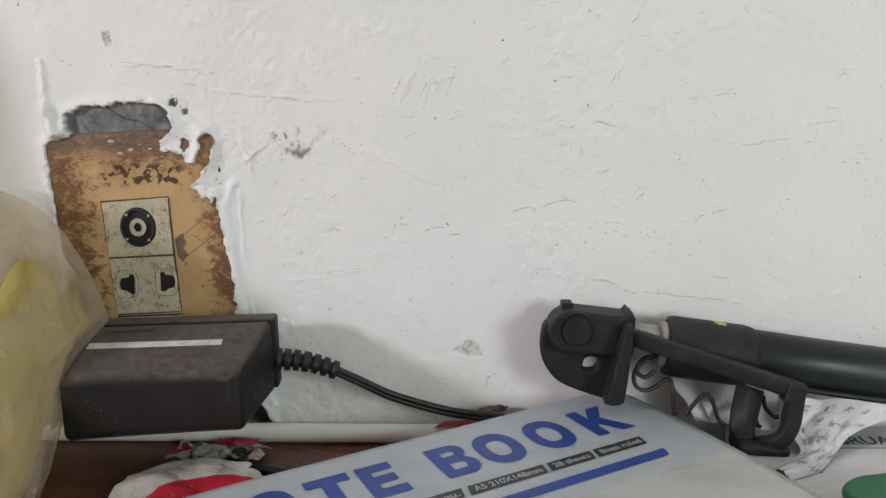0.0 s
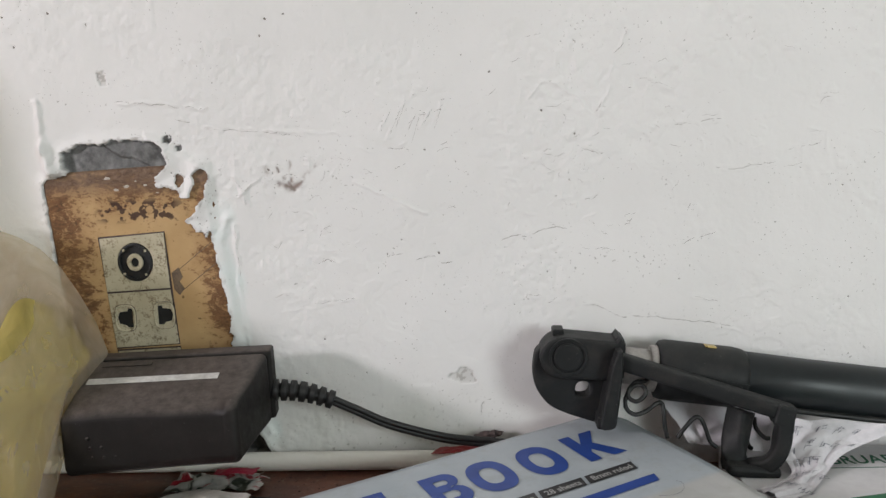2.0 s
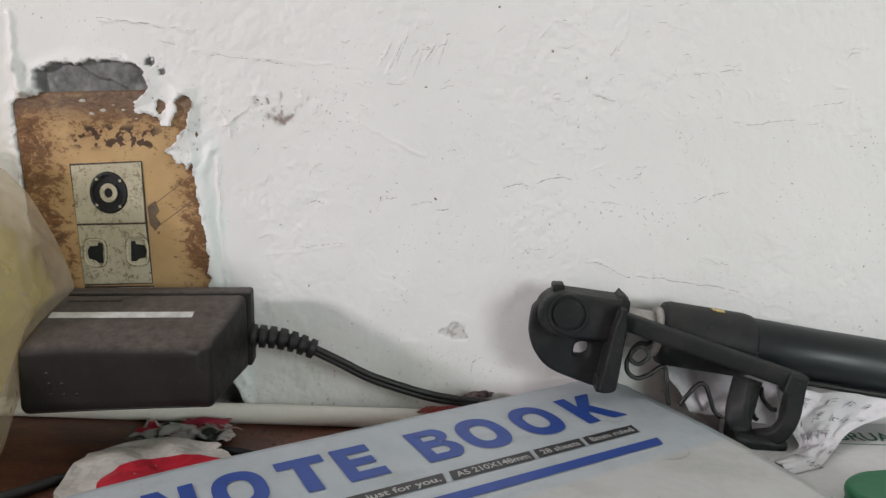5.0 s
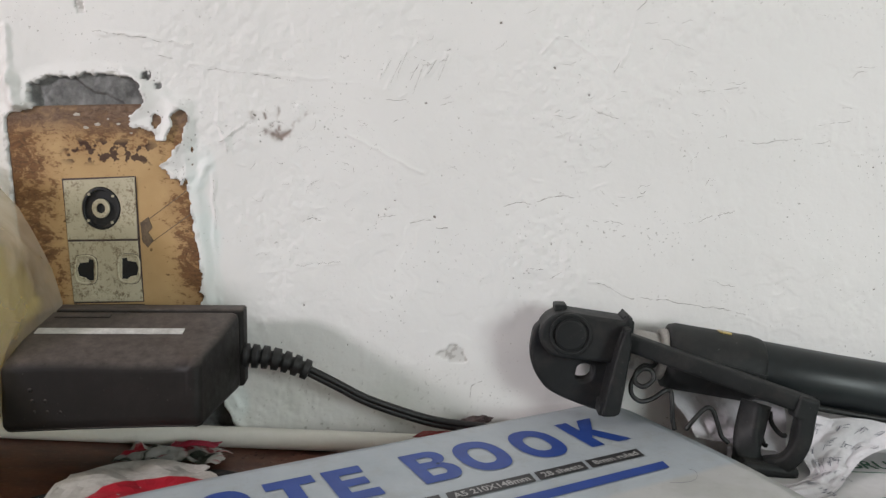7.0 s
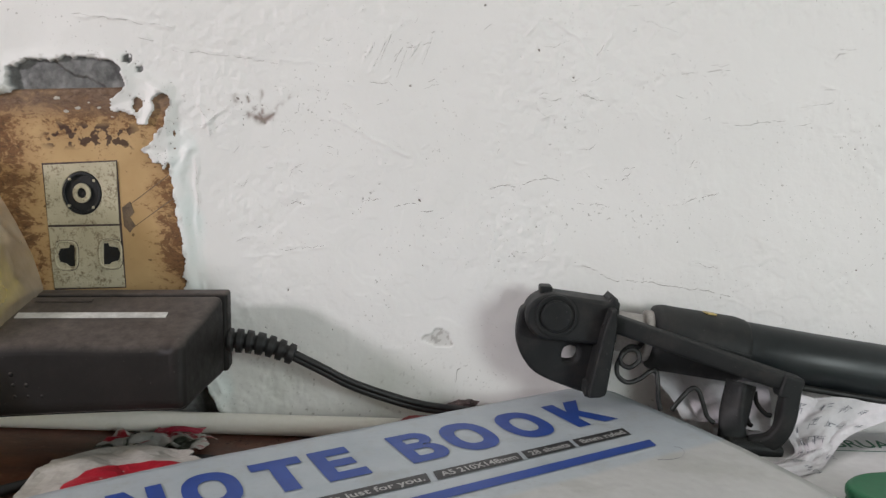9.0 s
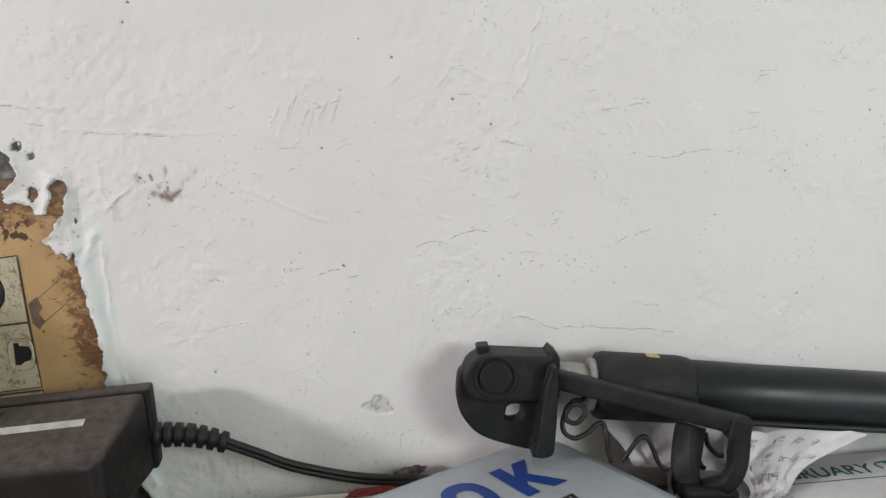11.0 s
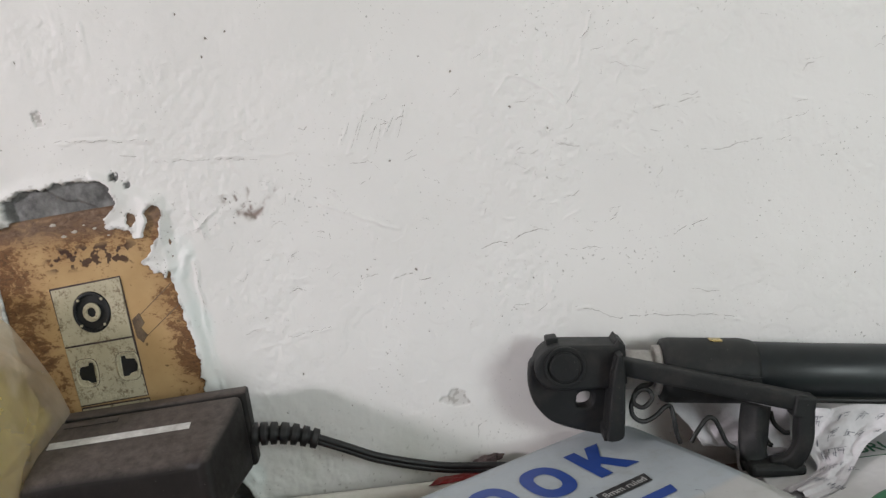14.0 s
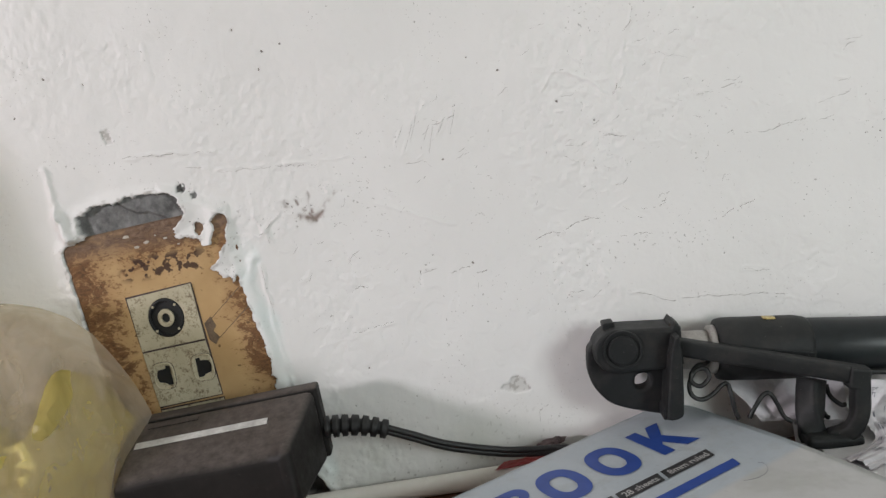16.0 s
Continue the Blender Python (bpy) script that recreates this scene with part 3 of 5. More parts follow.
    hole |= (np.hypot((xe + 119.9) / 1.4, ze - 138) < 1.2) & (field(X, Z, 1.4, 49, 2) > -0.3)
    hole |= np.hypot(xe + 120.2, (ze - 124.6) / 1.5) < 1.7
    edge = line_distance(X, Z, OPENING)
    h = h + np.where(hole, 0, 1.3 * np.exp(-((edge / 3.2) ** 2)))
    over = inside(X, Z, [(-134, 146), (-134, 122), (-121, 119), (-121, 106), (-110, 97), (-104, 104), (-106, 132)])
    ring = [(-134, 146), (-134, 122), (-121, 119), (-121, 106), (-110, 97), (-104, 104), (-106, 132)]
    soft = np.clip(line_distance(X, Z, ring + ring[:1]) / 4, 0, 1) * over
    h = np.where(hole, h, h + soft * (1.2 + 0.5 * field(X, Z, 6, 45, 3)))
    rough = field(X, Z, 9, 46, 4, 0.6)
    cut = np.clip(1 - edge / 2.5, 0, 1)
    ledge = np.clip((Z - (139.5 - (X + 152) * 0.5) + wob(6, 50, 2.0)) * 2, 0, 1) * np.clip((X + 154) * 2, 0, 1)
    h = np.where(hole, -2.4 + 0.7 * rough + 1.3 * ledge - 9 * (Z < 126), h)
    cement = np.where(hole, 1.0, 0.0)
    grime = np.where(hole, 0, grime)
    rim = (~hole) & (edge < 1.6)
    grime = np.where(rim, np.maximum(grime, 0.5 * np.clip(field(X, Z, 3, 47, 3) * 2, 0, 1)), grime)
    nx, nz = len(xs), len(zs)
    verts = np.stack([X, -h, Z], -1).reshape(-1, 3) * MM
    i = np.arange(nz - 1)[:, None] * nx + np.arange(nx - 1)[None]
    quads = np.stack([i, i + 1, i + nx + 1, i + nx], -1).reshape(-1, 4)
    me = bpy.data.meshes.new("wall_north")
    me.vertices.add(len(verts))
    me.vertices.foreach_set("co", verts.ravel())
    me.loops.add(quads.size)
    me.loops.foreach_set("vertex_index", quads.ravel().astype(np.int32))
    me.polygons.add(len(quads))
    me.polygons.foreach_set("loop_start", np.arange(0, quads.size, 4, dtype=np.int32))
    me.update(calc_edges=True)
    me.validate()
    me.polygons.foreach_set("use_smooth", np.ones(len(quads), bool))
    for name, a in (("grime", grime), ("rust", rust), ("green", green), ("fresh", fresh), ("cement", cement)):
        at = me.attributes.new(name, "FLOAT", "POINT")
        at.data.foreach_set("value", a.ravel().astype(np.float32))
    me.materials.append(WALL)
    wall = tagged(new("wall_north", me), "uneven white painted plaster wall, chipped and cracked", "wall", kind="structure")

    def on_wall(x, z):
        i, j = min(np.searchsorted(xs, x), nx - 1), min(np.searchsorted(zs, z), nz - 1)
        return (x, -h[j, i] - 0.07, z)
    # hairline cracks: thin broken slivers; chips: ragged little pits filled with grime
    rng = random.Random(5)
    v, f = [], []
    for line, wide in hairlines:
        pts = []
        for (a, b), (c, d) in zip(line, line[1:]):
            n = max(int(math.hypot(c - a, d - b) / 0.75), 1)
            pts += [(a + (c - a) * k / n, b + (d - b) * k / n) for k in range(n)]
        pts.append(line[-1])
        wander, last = 0.0, None
        gap = 0
        for k, (x, z) in enumerate(pts):
            wander = 0.75 * wander + rng.uniform(-0.4, 0.4)
            x, z = x + 0.3 * wander, z + wander
            w = wide * rng.uniform(0.25, 1.0) * min(1, 0.35 + 0.4 * k, 0.35 + 0.4 * (len(pts) - 1 - k))
            gap = gap - 1 if gap > 0 else (rng.randint(1, 3) if rng.random() < 0.07 else 0)
            v += [on_wall(x - 0.3 * w, z + 0.5 * w), on_wall(x + 0.3 * w, z - 0.5 * w)]
            if last is not None and gap == 0:
                f.append((last, last + 1, len(v) - 1, len(v) - 2))
            last = len(v) - 2
    mesh_object("hairline_crack", v, f, GRIME, wall)
    v, f = [], []
    for x, z, r in chips:
        n, o, sq, tw = rng.randint(6, 9), len(v), rng.uniform(0.5, 1.0), rng.uniform(0, 3.1)
        for k in range(n):
            a = 2 * math.pi * k / n
            p, q = r * rng.uniform(0.55, 1.25) * math.cos(a), r * sq * rng.uniform(0.55, 1.25) * math.sin(a)
            v.append(on_wall(x + p * math.cos(tw) - q * math.sin(tw), z + p * math.sin(tw) + q * math.cos(tw)))
        f.append(tuple(range(o, o + n)))
    mesh_object("chip", v, f, GRIME, wall)
    return wall


def room():
    """Plain walls, floor and ceiling that close the place; two window openings let the day in."""
    def slab(name, a, b, material, label, category):
        bm = box([abs(q - p) for p, q in zip(a, b)], [(p + q) / 2 for p, q in zip(a, b)])
        return tagged(part(name, bm, material), label, category, kind="structure")
    slab("wall_north_upper", (-1500, 4, 288), (1760, 120, 1900), ROOM, "plain white painted wall above", "wall")
    slab("wall_north_side", (-1500, 4, -760), (-259, 120, 288), ROOM, "plain white painted wall", "wall")
    slab("wall_north_flank", (261, 4, -760), (1760, 120, 288), ROOM, "plain white painted wall", "wall")
    slab("wall_north_core", (-259, 22, -760), (261, 120, 288), ROOM, "plain wall behind the plaster", "wall")
    slab("wall_east", (1760, -1900, -760), (1860, 120, 1900), ROOM, "plain white painted wall", "wall")
    slab("floor", (-1600, -1900, -800), (1860, 120, -760), FLOOR, "grey tiled floor", "floor")
    slab("ceiling", (-1600, -1900, 1900), (1860, 120, 1960), ROOM, "plain white ceiling", "ceiling")
    # west wall round its window
    for a, b in (((-1900, -760), (-1080, 1900)), ((-640, -760), (120, 1900)), ((-1080, -760), (-640, 300)), ((-1080, 740), (-640, 1900))):
        slab("wall_west", (-1600, a[0], a[1]), (-1500, b[0], b[1]), ROOM, "plain white painted wall with a window opening", "wall")
    # south wall round its window
    for a, b in (((-1500, -760), (960, 1900)), ((1680, -760), (1760, 1900)), ((960, -760), (1680, 120)), ((960, 900), (1680, 1900))):
        slab("wall_south", (a[0], -1900, a[1]), (b[0], -1800, b[1]), ROOM, "plain white painted wall with a window opening", "wall")


def table():
    t = thing("table", "dark brown wooden table against the white wall", "table")
    part("tabletop", box((1200, 600, 24), (0, -303, -12), 1.5), WOOD, t)
    for x in (-560, 560):
        for y in (-40, -560):
            part("leg", box((45, 45, 735), (x, y, -391.5), 2), WOOD, t)


plaster_wall()
room()
table()


# ---- socket plate ----
def socket_plate():
    s = thing("wall_socket", "stained amber plastic wall socket plate with three inserts", "socket")
    outline = [(-167.5, 24), (-100, 25), (-98.4, 27), (-106, 128), (-107.5, 130.5), (-109.5, 131.6), (-173.5, 128.6), (-176.2, 128), (-178.2, 126.2), (-178.9, 123.6), (-170.6, 26)]
    part("faceplate", prism(outline, (-0.2, 6.0), 2.0, segments=4), PLATE, s, smooth=False)
    # drops of wall paint that fell on the plate
    rng = random.Random(3)
    for x, z, r in ((-150.5, 126.0, 1.2), (-142.6, 122.5, 1.0), (-147.2, 121.2, 0.9), (-134.6, 122.8, 0.7), (-129.5, 119.5, 0.5), (-138.5, 124.6, 0.4)):
        ring = [(x + 1.35 * r * rng.uniform(0.6, 1.1) * math.cos(a), z + 0.7 * r * rng.uniform(0.6, 1.1) * math.sin(a)) for a in (2 * math.pi * k / 9 for k in range(9))]
        part("paint_drop", prism(ring, (-0.5, 0.5), 0.1, segments=1), PAINT_DROP, s, "dried drop of white wall paint")
    part("chip", prism([(-126.4, 85.2), (-123.2, 87.6), (-121.6, 83.5), (-123.2, 81.5), (-121.2, 78.5), (-123.4, 75.6), (-125.6, 78)], (-0.42, 1.0), 0.1), SPLIT, s, "broken dark chip beside the insert")

    def insert(corners, holes=()):
        p = part("insert", prism(corners, (-1.0, -0.2), 0.3, holes=holes), INSERT, s, "yellowed white plastic insert, specked with grime")
        return p

    for ring in ([(-157.0, 101.3), (-128.0, 103.2), (-125.0, 54.2), (-152.9, 52.5)], [(-152.9, 52.3), (-124.8, 53.4), (-123.5, 29), (-151.2, 28)]):
        part("gap_line", prism(ring, (-0.24, -0.19)), CRUMB_SHADE, s)
    for line in ([(-125, 85.3), (-108.5, 98.1), (-108.4, 97.8), (-125, 84.9)], [(-122.5, 77.5), (-105.7, 90.1), (-105.6, 89.7), (-122.6, 77.1)]):
        part("split", prism(line, (-0.26, 0.2)), SPLIT, s)
    a = [(-156.2, 100.6), (-128.3, 102.7), (-127.3, 78.9), (-154.8, 77.6)]
    ring = ring_points(-141.4, 90.3, 7.6, 8.3, 36)
    top = insert(a, [ring])
    # round aerial socket: dark ring, collar and centre
    part("socket_ring", prism(ring_points(-141.4, 90.3, 7.4, 8.1, 36), (-1.3, -0.3), 0.3, holes=[ring_points(-141.4, 90.3, 6.3, 6.9, 36)]), HOLE, top)
    part("socket_cup", prism(ring_points(-141.4, 90.3, 7.5, 8.2, 36), (-0.35, -0.22)), HOLE, top)
    part("collar", prism(ring_points(-141.4, 90.3, 3.5, 3.8, 28), (-1.5, -0.36), 0.35, holes=[ring_points(-141.4, 90.3, 1.7, 1.9, 28)]), INSERT, top)
    for k in range(4):
        t = 0.75 + k * math.pi / 2
        part("lug", box((1.0, 1.0, 1.0), (-141.4 + 6.6 * math.cos(t), -1.2, 90.3 + 7.2 * math.sin(t)), 0.2), INSERT, top)
    # flat-pin socket: two keyhole slots, each in a rounded rim
    b = [(-154.7, 76.9), (-127.3, 78.2), (-125.3, 54.6), (-152.7, 53.2)]
    slots = []
    for cx, cz, way in ((-147.2, 66.2, -1), (-130.9, 67.3, 1)):
        slots.append([(cx + way * x, cz + z) for x, z in ((-2.5, 3.9), (-0.6, 4.1), (-0.4, 2.9), (3.0, 2.5), (3.9, 0.3), (3.3, -2.5), (0.6, -3.2), (-0.4, -4.2), (-2.6, -4.2))])
    low = insert(b, slots)
    part("slot_backing", box((25, 0.14, 12), (-139, -0.3, 66.5)), HOLE, low)
    for cx, cz in ((-147.6, 66.2), (-130.6, 67.2)):
        outer = [(cx + 4.6 * math.copysign(abs(math.cos(t)) ** 0.6, math.cos(t)), cz + 5.8 * math.copysign(abs(math.sin(t)) ** 0.6, math.sin(t))) for t in (2 * math.pi * k / 28 for k in range(28))]
        inner = [(cx + 0.84 * (x - cx), cz + 0.86 * (z - cz)) for x, z in outer]
        halo = [(cx + 1.045 * (x - cx), cz + 1.035 * (z - cz)) for x, z in outer]
        # flat dark ring stands in for the shadow round the raised rim
        part("rim_shade", prism(halo, (-1.04, -0.95), 0, holes=[outer]), CRUMB_SHADE, low)
        part("slot_rim", prism(outer, (-1.8, -0.9), 0.3, holes=[inner]), INSERT, low)
    for x0, z0, w in ((-145.5, 79.9, 12.5), (-144.5, 75.6, 12.5), (-144.5, 55.6, 14)):
        for k in range(7):
            part("moulded_mark", box((w / 10, 0.3, 1.1), (x0 + w * k / 7, -1.0, z0 + 0.05 * k)), INSERT, low if z0 < 78 else top)
    third = [(-152.3, 51.6), (-125, 52.9), (-123.8, 29.4), (-150.8, 28.4)]
    insert(third)


socket_plate()


# ---- power adapter ----
def adapter():
    a = thing("power_adapter", "dusty black plug-in power adapter hanging in the socket", "power adapter")
    w, x0 = 71.5, -116.3
    roll = Matrix.Translation((x0, -36, 40.2)) @ Matrix.Rotation(radians(-1.5), 4, "Y") @ Matrix.Rotation(radians(2.0), 4, "Z") @ Matrix.Translation((-x0, 36, -42))

    def shell(profile, x_from, x_to, bevel):
        bm = bmesh.new()
        vs = [bm.verts.new((x_from, y, z)) for y, z in profile]
        f = bm.faces.new(vs)
        out = bmesh.ops.extrude_face_region(bm, geom=[f])
        bmesh.ops.translate(bm, verts=[g for g in out["geom"] if isinstance(g, bmesh.types.BMVert)], vec=(x_to - x_from, 0, 0))
        bmesh.ops.recalc_face_normals(bm, faces=bm.faces)
        bmesh.ops.bevel(bm, geom=list(bm.edges), offset=bevel, segments=4, affect="EDGES", profile=0.5)
        for k in range(1, 14):
            bmesh.ops.bisect_plane(bm, geom=bm.verts[:] + bm.edges[:] + bm.faces[:], plane_co=(x_from + (x_to - x_from) * k / 14, 0, 0), plane_no=(1, 0, 0))
        for v in bm.verts:
            # the front's upper edge sags in a shallow wave
            if v.co.y < -44 and v.co.z > 38:
                u = (x_to - v.co.x) / w
                v.co.z -= min((-44 - v.co.y) / 8, 1) * (1.8 * u + 0.7 * math.sin(6.0 * u))
            if v.co.x > x_to - 8:
                v.co.x -= 5.0 * min(max((-24 - v.co.y) / 30, 0), 1)
            if v.co.z < 34:
                v.co.z -= 2.4 * ((x_to - v.co.x) / w) ** 1.6 if v.co.x < x_to else 0
        bmesh.ops.transform(bm, matrix=roll, verts=bm.verts)
        return bm

    x1, x2 = x0 - w / 2, x0 + w / 2
    part("back_cover", shell([(-15, 58.0), (-22.3, 57.2), (-22.3, 28.4), (-15, 29.5)], x1, x2 + 0.8, 1.2), ADAPTER, a, smooth=True)
    part("body", shell([(-22.8, 57.1), (-40, 51.2), (-53, 48.2), (-58, 45.8), (-58.8, 26.2), (-56, 23.6), (-40, 26.2), (-22.8, 28.2)], x1 + 0.2, x2 - 0.2, 2.5), ADAPTER, a, smooth=True)
    slope = Matrix.Rotation(radians(18.6), 4, "X")
    strip = box((51.5, 3.6, 0.35), (0, 0, 0), 0.1, 1, slope)
    bmesh.ops.translate(strip, vec=(-122.8, -37.4, 52.3), verts=strip.verts)
    bmesh.ops.transform(strip, matrix=roll, verts=strip.verts)
    part("sticker", strip, TAPE, a, "narrow scuffed white sticker")
    rim = box((20, 2.2, 0.3), (0, 0, 0), 0.1, 1, slope)
    bmesh.ops.translate(rim, vec=(-136, -27.4, 55.75), verts=rim.verts)
    bmesh.ops.transform(rim, matrix=roll, verts=rim.verts)
    part("moulded_bar", rim, ADAPTER, a)
    # raised dots in a triangle on the front
    for row, n in enumerate((1, 2, 3)):
        for k in range(n):
            bm = bmesh.new()
            bmesh.ops.create_uvsphere(bm, u_segments=10, v_segments=6, radius=0.8)
            bmesh.ops.translate(bm, vec=(-141.5 + 4.3 * k + 0.6 * row, -58.1, 36.8 - 3.6 * row), verts=bm.verts)
            bmesh.ops.transform(bm, matrix=roll, verts=bm.verts)
            part("dot", bm, ADAPTER, a, smooth=True)
    for dz in (-6.3, 6.3):
        part("pin", box((1.6, 19, 6.3), (-138 + dz, -6.5, 41), 0.3), STEEL, a)
    # ribbed strain relief and the flat twin cord
    p0, p1 = Vector((-81, -17.5, 38.6)), Vector((-56.8, -15.8, 33.2))
    pts, rad = [], []
    for k in range(61):
        t = k / 60
        p = p0.lerp(p1, t)
        p.z += 1.4 * math.sin(math.pi * t)
        pts.append(p)
        rad.append((4.6 - 0.8 * t) if (t * 6.5 + 0.2) % 1.0 < 0.68 else (3.0 - 0.5 * t))
    part("strain_relief", tube(pts, rad, 20), CORD, a, "ribbed black rubber strain relief", smooth=True)
    line = smooth_path([(-58, -15.8, 33.6), (-47, -14.5, 28.0), (-36.5, -13, 22.4), (-24, -11, 17.6), (-12, -9, 13.8), (-2, -8.5, 12.2), (10, -9, 11.2), (22, -12, 10), (34, -20, 8)], 8)
    for dz in (0.95, -0.95):
        part("cord", tube([p + Vector((0, -0.2 * dz, dz)) for p in line], 1.35, 10), CORD, a, smooth=True)


adapter()


# ---- white pipe along the foot of the wall ----
pipe = part("pipe", tube([Vector((x, -8.6, 4.1)) for x in (-245, -180, -120, -60, 0, 28)], 4.0, 24), ROD, smooth=True)
tagged(pipe, "thin white plastic pipe lying along the wall", "pipe")


# ---- notebook ----
ANGLE, CORNER = radians(26), Vector((66, -18))
ALONG = Vector((-math.cos(radians(31.2)), -math.sin(radians(31.2))))
DOWN = Vector((math.sin(ANGLE), -math.cos(ANGLE)))


def cover_height(s, t):
    """Height of the notebook's face at s along its long edge and t away from the wall; it sags towards the near side."""
    return 21.5 - 0.04 * s - 0.0009 * max(t + 0.09 * s - 30, 0) ** 2 * 0.8 - 0.0006 * max(s - 150, 0) ** 2


def on_cover(s, t, lift=0.0):
    p = CORNER + ALONG * s + DOWN * t
    return (p.x, p.y, cover_height(s, t) + lift)


def cover_sheet(lift, thick, inset=0.0, steps=(72, 52)):
    """A curved sheet with rounded corners."""
    s0, s1, t0, t1, r = -0.5 + inset, 209.5 - inset, -20.5 + inset, 118 - inset, 15.0
    verts, faces, pale = [], [], []
    for side in (0, 1):
        for i in range(steps[0] + 1):
            for j in range(steps[1] + 1):
                s, t = s0 + (s1 - s0) * i / steps[0], t0 + (t1 - t0) * j / steps[1]
                dt = max(t0 + r - t, 0)
                ds = max(s0 + r - s, 0)
                if dt and ds:
                    k = max(dt, ds) / math.hypot(dt, ds)
                    s, t = s0 + r - ds * k, t0 + r - dt * k
                verts.append(on_cover(s, t, lift - thick * side))
                pale.append(1.0 if t > 50 else 0.0)
    n, row = (steps[0] + 1) * (steps[1] + 1), steps[1] + 1
    for i in range(steps[0]):
        for j in range(steps[1]):
            a = i * row + j
            faces.append((a, a + 1, a + row + 1, a + row))
            faces.append((n + a, n + a + row, n + a + row + 1, n + a + 1))
    rim = [j for j in range(row)] + [i * row + row - 1 for i in range(1, steps[0] + 1)] + [steps[0] * row + j for j in range(row - 2, -1, -1)] + [i * row for i in range(steps[0] - 1, 0, -1)]
    for a, b in zip(rim, rim[1:] + rim[:1]):
        faces.append((a, n + a, n + b, b))
    return verts, faces, pale


def print_on_cover(name, shapes, ink, book, lift=0.22, label=""):
    """Flat printed shapes, given as polygons in (s, t), laid on the curved face."""
    bm = bmesh.new()
    for rings in shapes:
        edges = []
        for ring in rings:
            vs = [bm.verts.new((s, t, 0)) for s, t in ring]
            edges += [bm.edges.new((vs[i], vs[(i + 1) % len(vs)])) for i in range(len(vs))]
        bmesh.ops.triangle_fill(bm, use_beauty=True, edges=edges)
    for _ in range(3):
        long = [e for e in bm.edges if e.calc_length() > 5]
        if long:
            bmesh.ops.subdivide_edges(bm, edges=long, cuts=1)
    bmesh.ops.triangulate(bm, faces=bm.faces)
    for v in bm.verts:
        v.co = on_cover(v.co.x, v.co.y, lift)
    for f in bm.faces:
        f.normal_update()
        if f.normal.z < 0:
            f.normal_flip()
    me = bpy.data.meshes.new(name)
    bmesh.ops.scale(bm, vec=(MM, MM, MM), verts=bm.verts)
    bm.to_mesh(me)
    bm.free()
    me.materials.append(ink)
    ob = new(name, me)
    ob.parent = book
    if label:
        tagged(ob, label)
    return ob


def flat_text(body, size, bold=0.0):
    """Vertices and faces of words in the built-in font, lying in x and y, the start at 0."""
    cu = bpy.data.curves.new("words", "FONT")
    cu.body, cu.size, cu.offset, cu.resolution_u = body, size, bold, 3
    ob = new("words", cu)
    bpy.context.view_layer.update()
    me = bpy.data.meshes.new_from_object(ob.evaluated_get(bpy.context.evaluated_depsgraph_get()))
    verts, faces = [tuple(v.co) for v in me.vertices], [tuple(p.vertices) for p in me.polygons]
    bpy.data.objects.remove(ob)
    bpy.data.curves.remove(cu)
    bpy.data.meshes.remove(me)
    return verts, faces


def words_on_cover(body, s_from, s_to, t_base, high, ink, book, bold=0.02):
    verts, faces = flat_text(body, 1.0, bold)
    x0, x1 = min(v[0] for v in verts), max(v[0] for v in verts)
    k = (s_from - s_to) / (x1 - x0)
    pts = [on_cover(s_from - (x - x0) * k, t_base - y * high / 0.72, 0.36) for x, y, z in verts]
    return mesh_object("lettering", pts, faces, ink, book, label="printed words reading " + body)


def big_letter(ch, s_left, wide, top, base):
    """A heavy wide capital as polygons in (s, t); s runs against the reading direction."""
    H = base - top
    P = lambda pts: [(s_left - wide * x, top + H * (1 - y)) for x, y in pts]

    def oval(cx, cy, rx, ry, n=40, power=0.85):
        out = []
        for k in range(n):
            a = 2 * math.pi * k / n
            c, d = math.cos(a), math.sin(a)
            out.append((cx + rx * math.copysign(abs(c) ** power, c), cy + ry * math.copysign(abs(d) ** power, d)))
        return out

    if ch == "N":
        return [[P([(0, 0), (0, 1), (0.33, 1), (0.7, 0.42), (0.7, 1), (1, 1), (1, 0), (0.68, 0), (0.3, 0.6), (0.3, 0)])]]
    if ch == "O":
        return [[P(oval(0.5, 0.5, 0.5, 0.53)), P(oval(0.5, 0.5, 0.23, 0.28))]]
    if ch == "T":
        return [[P([(0, 0.76), (0, 1), (1, 1), (1, 0.76), (0.665, 0.76), (0.665, 0), (0.335, 0), (0.335, 0.76)])]]
    if ch == "E":
        return [[P([(0, 0), (0, 1), (0.96, 1), (0.96, 0.77), (0.34, 0.77), (0.34, 0.62), (0.9, 0.62), (0.9, 0.40), (0.34, 0.40), (0.34, 0.23), (1, 0.23), (1, 0)])]]
    if ch == "B":
        def lobe(cx, cy, rx, ry):
            return [(cx + rx * math.sin(a), cy + ry * math.cos(a)) for a in (math.pi * k / 12 for k in range(13))]
        outer = [(0, 0), (0, 1), *lobe(0.62, 0.76, 0.33, 0.24), *lobe(0.64, 0.28, 0.36, 0.28)]
        up = [(0.3, 0.64), (0.3, 0.8), *lobe(0.56, 0.72, 0.10, 0.08)]
        dn = [(0.3, 0.2), (0.3, 0.42), *lobe(0.58, 0.31, 0.12, 0.11)]
        return [[P(outer), P(up), P(dn)]]
    return [[P([(0, 0), (0, 1), (0.32, 1), (0.32, 0.62), (0.62, 1), (1, 1), (0.62, 0.58), (1.06, 0), (0.68, 0), (0.4, 0.38), (0.32, 0.3), (0.32, 0)])]]


STAIN = (92, 71)
DAMP = simple("damp_grey_stain", (0.39, 0.40, 0.375), (0.46, 0.465, 0.445), 60, 0.5)


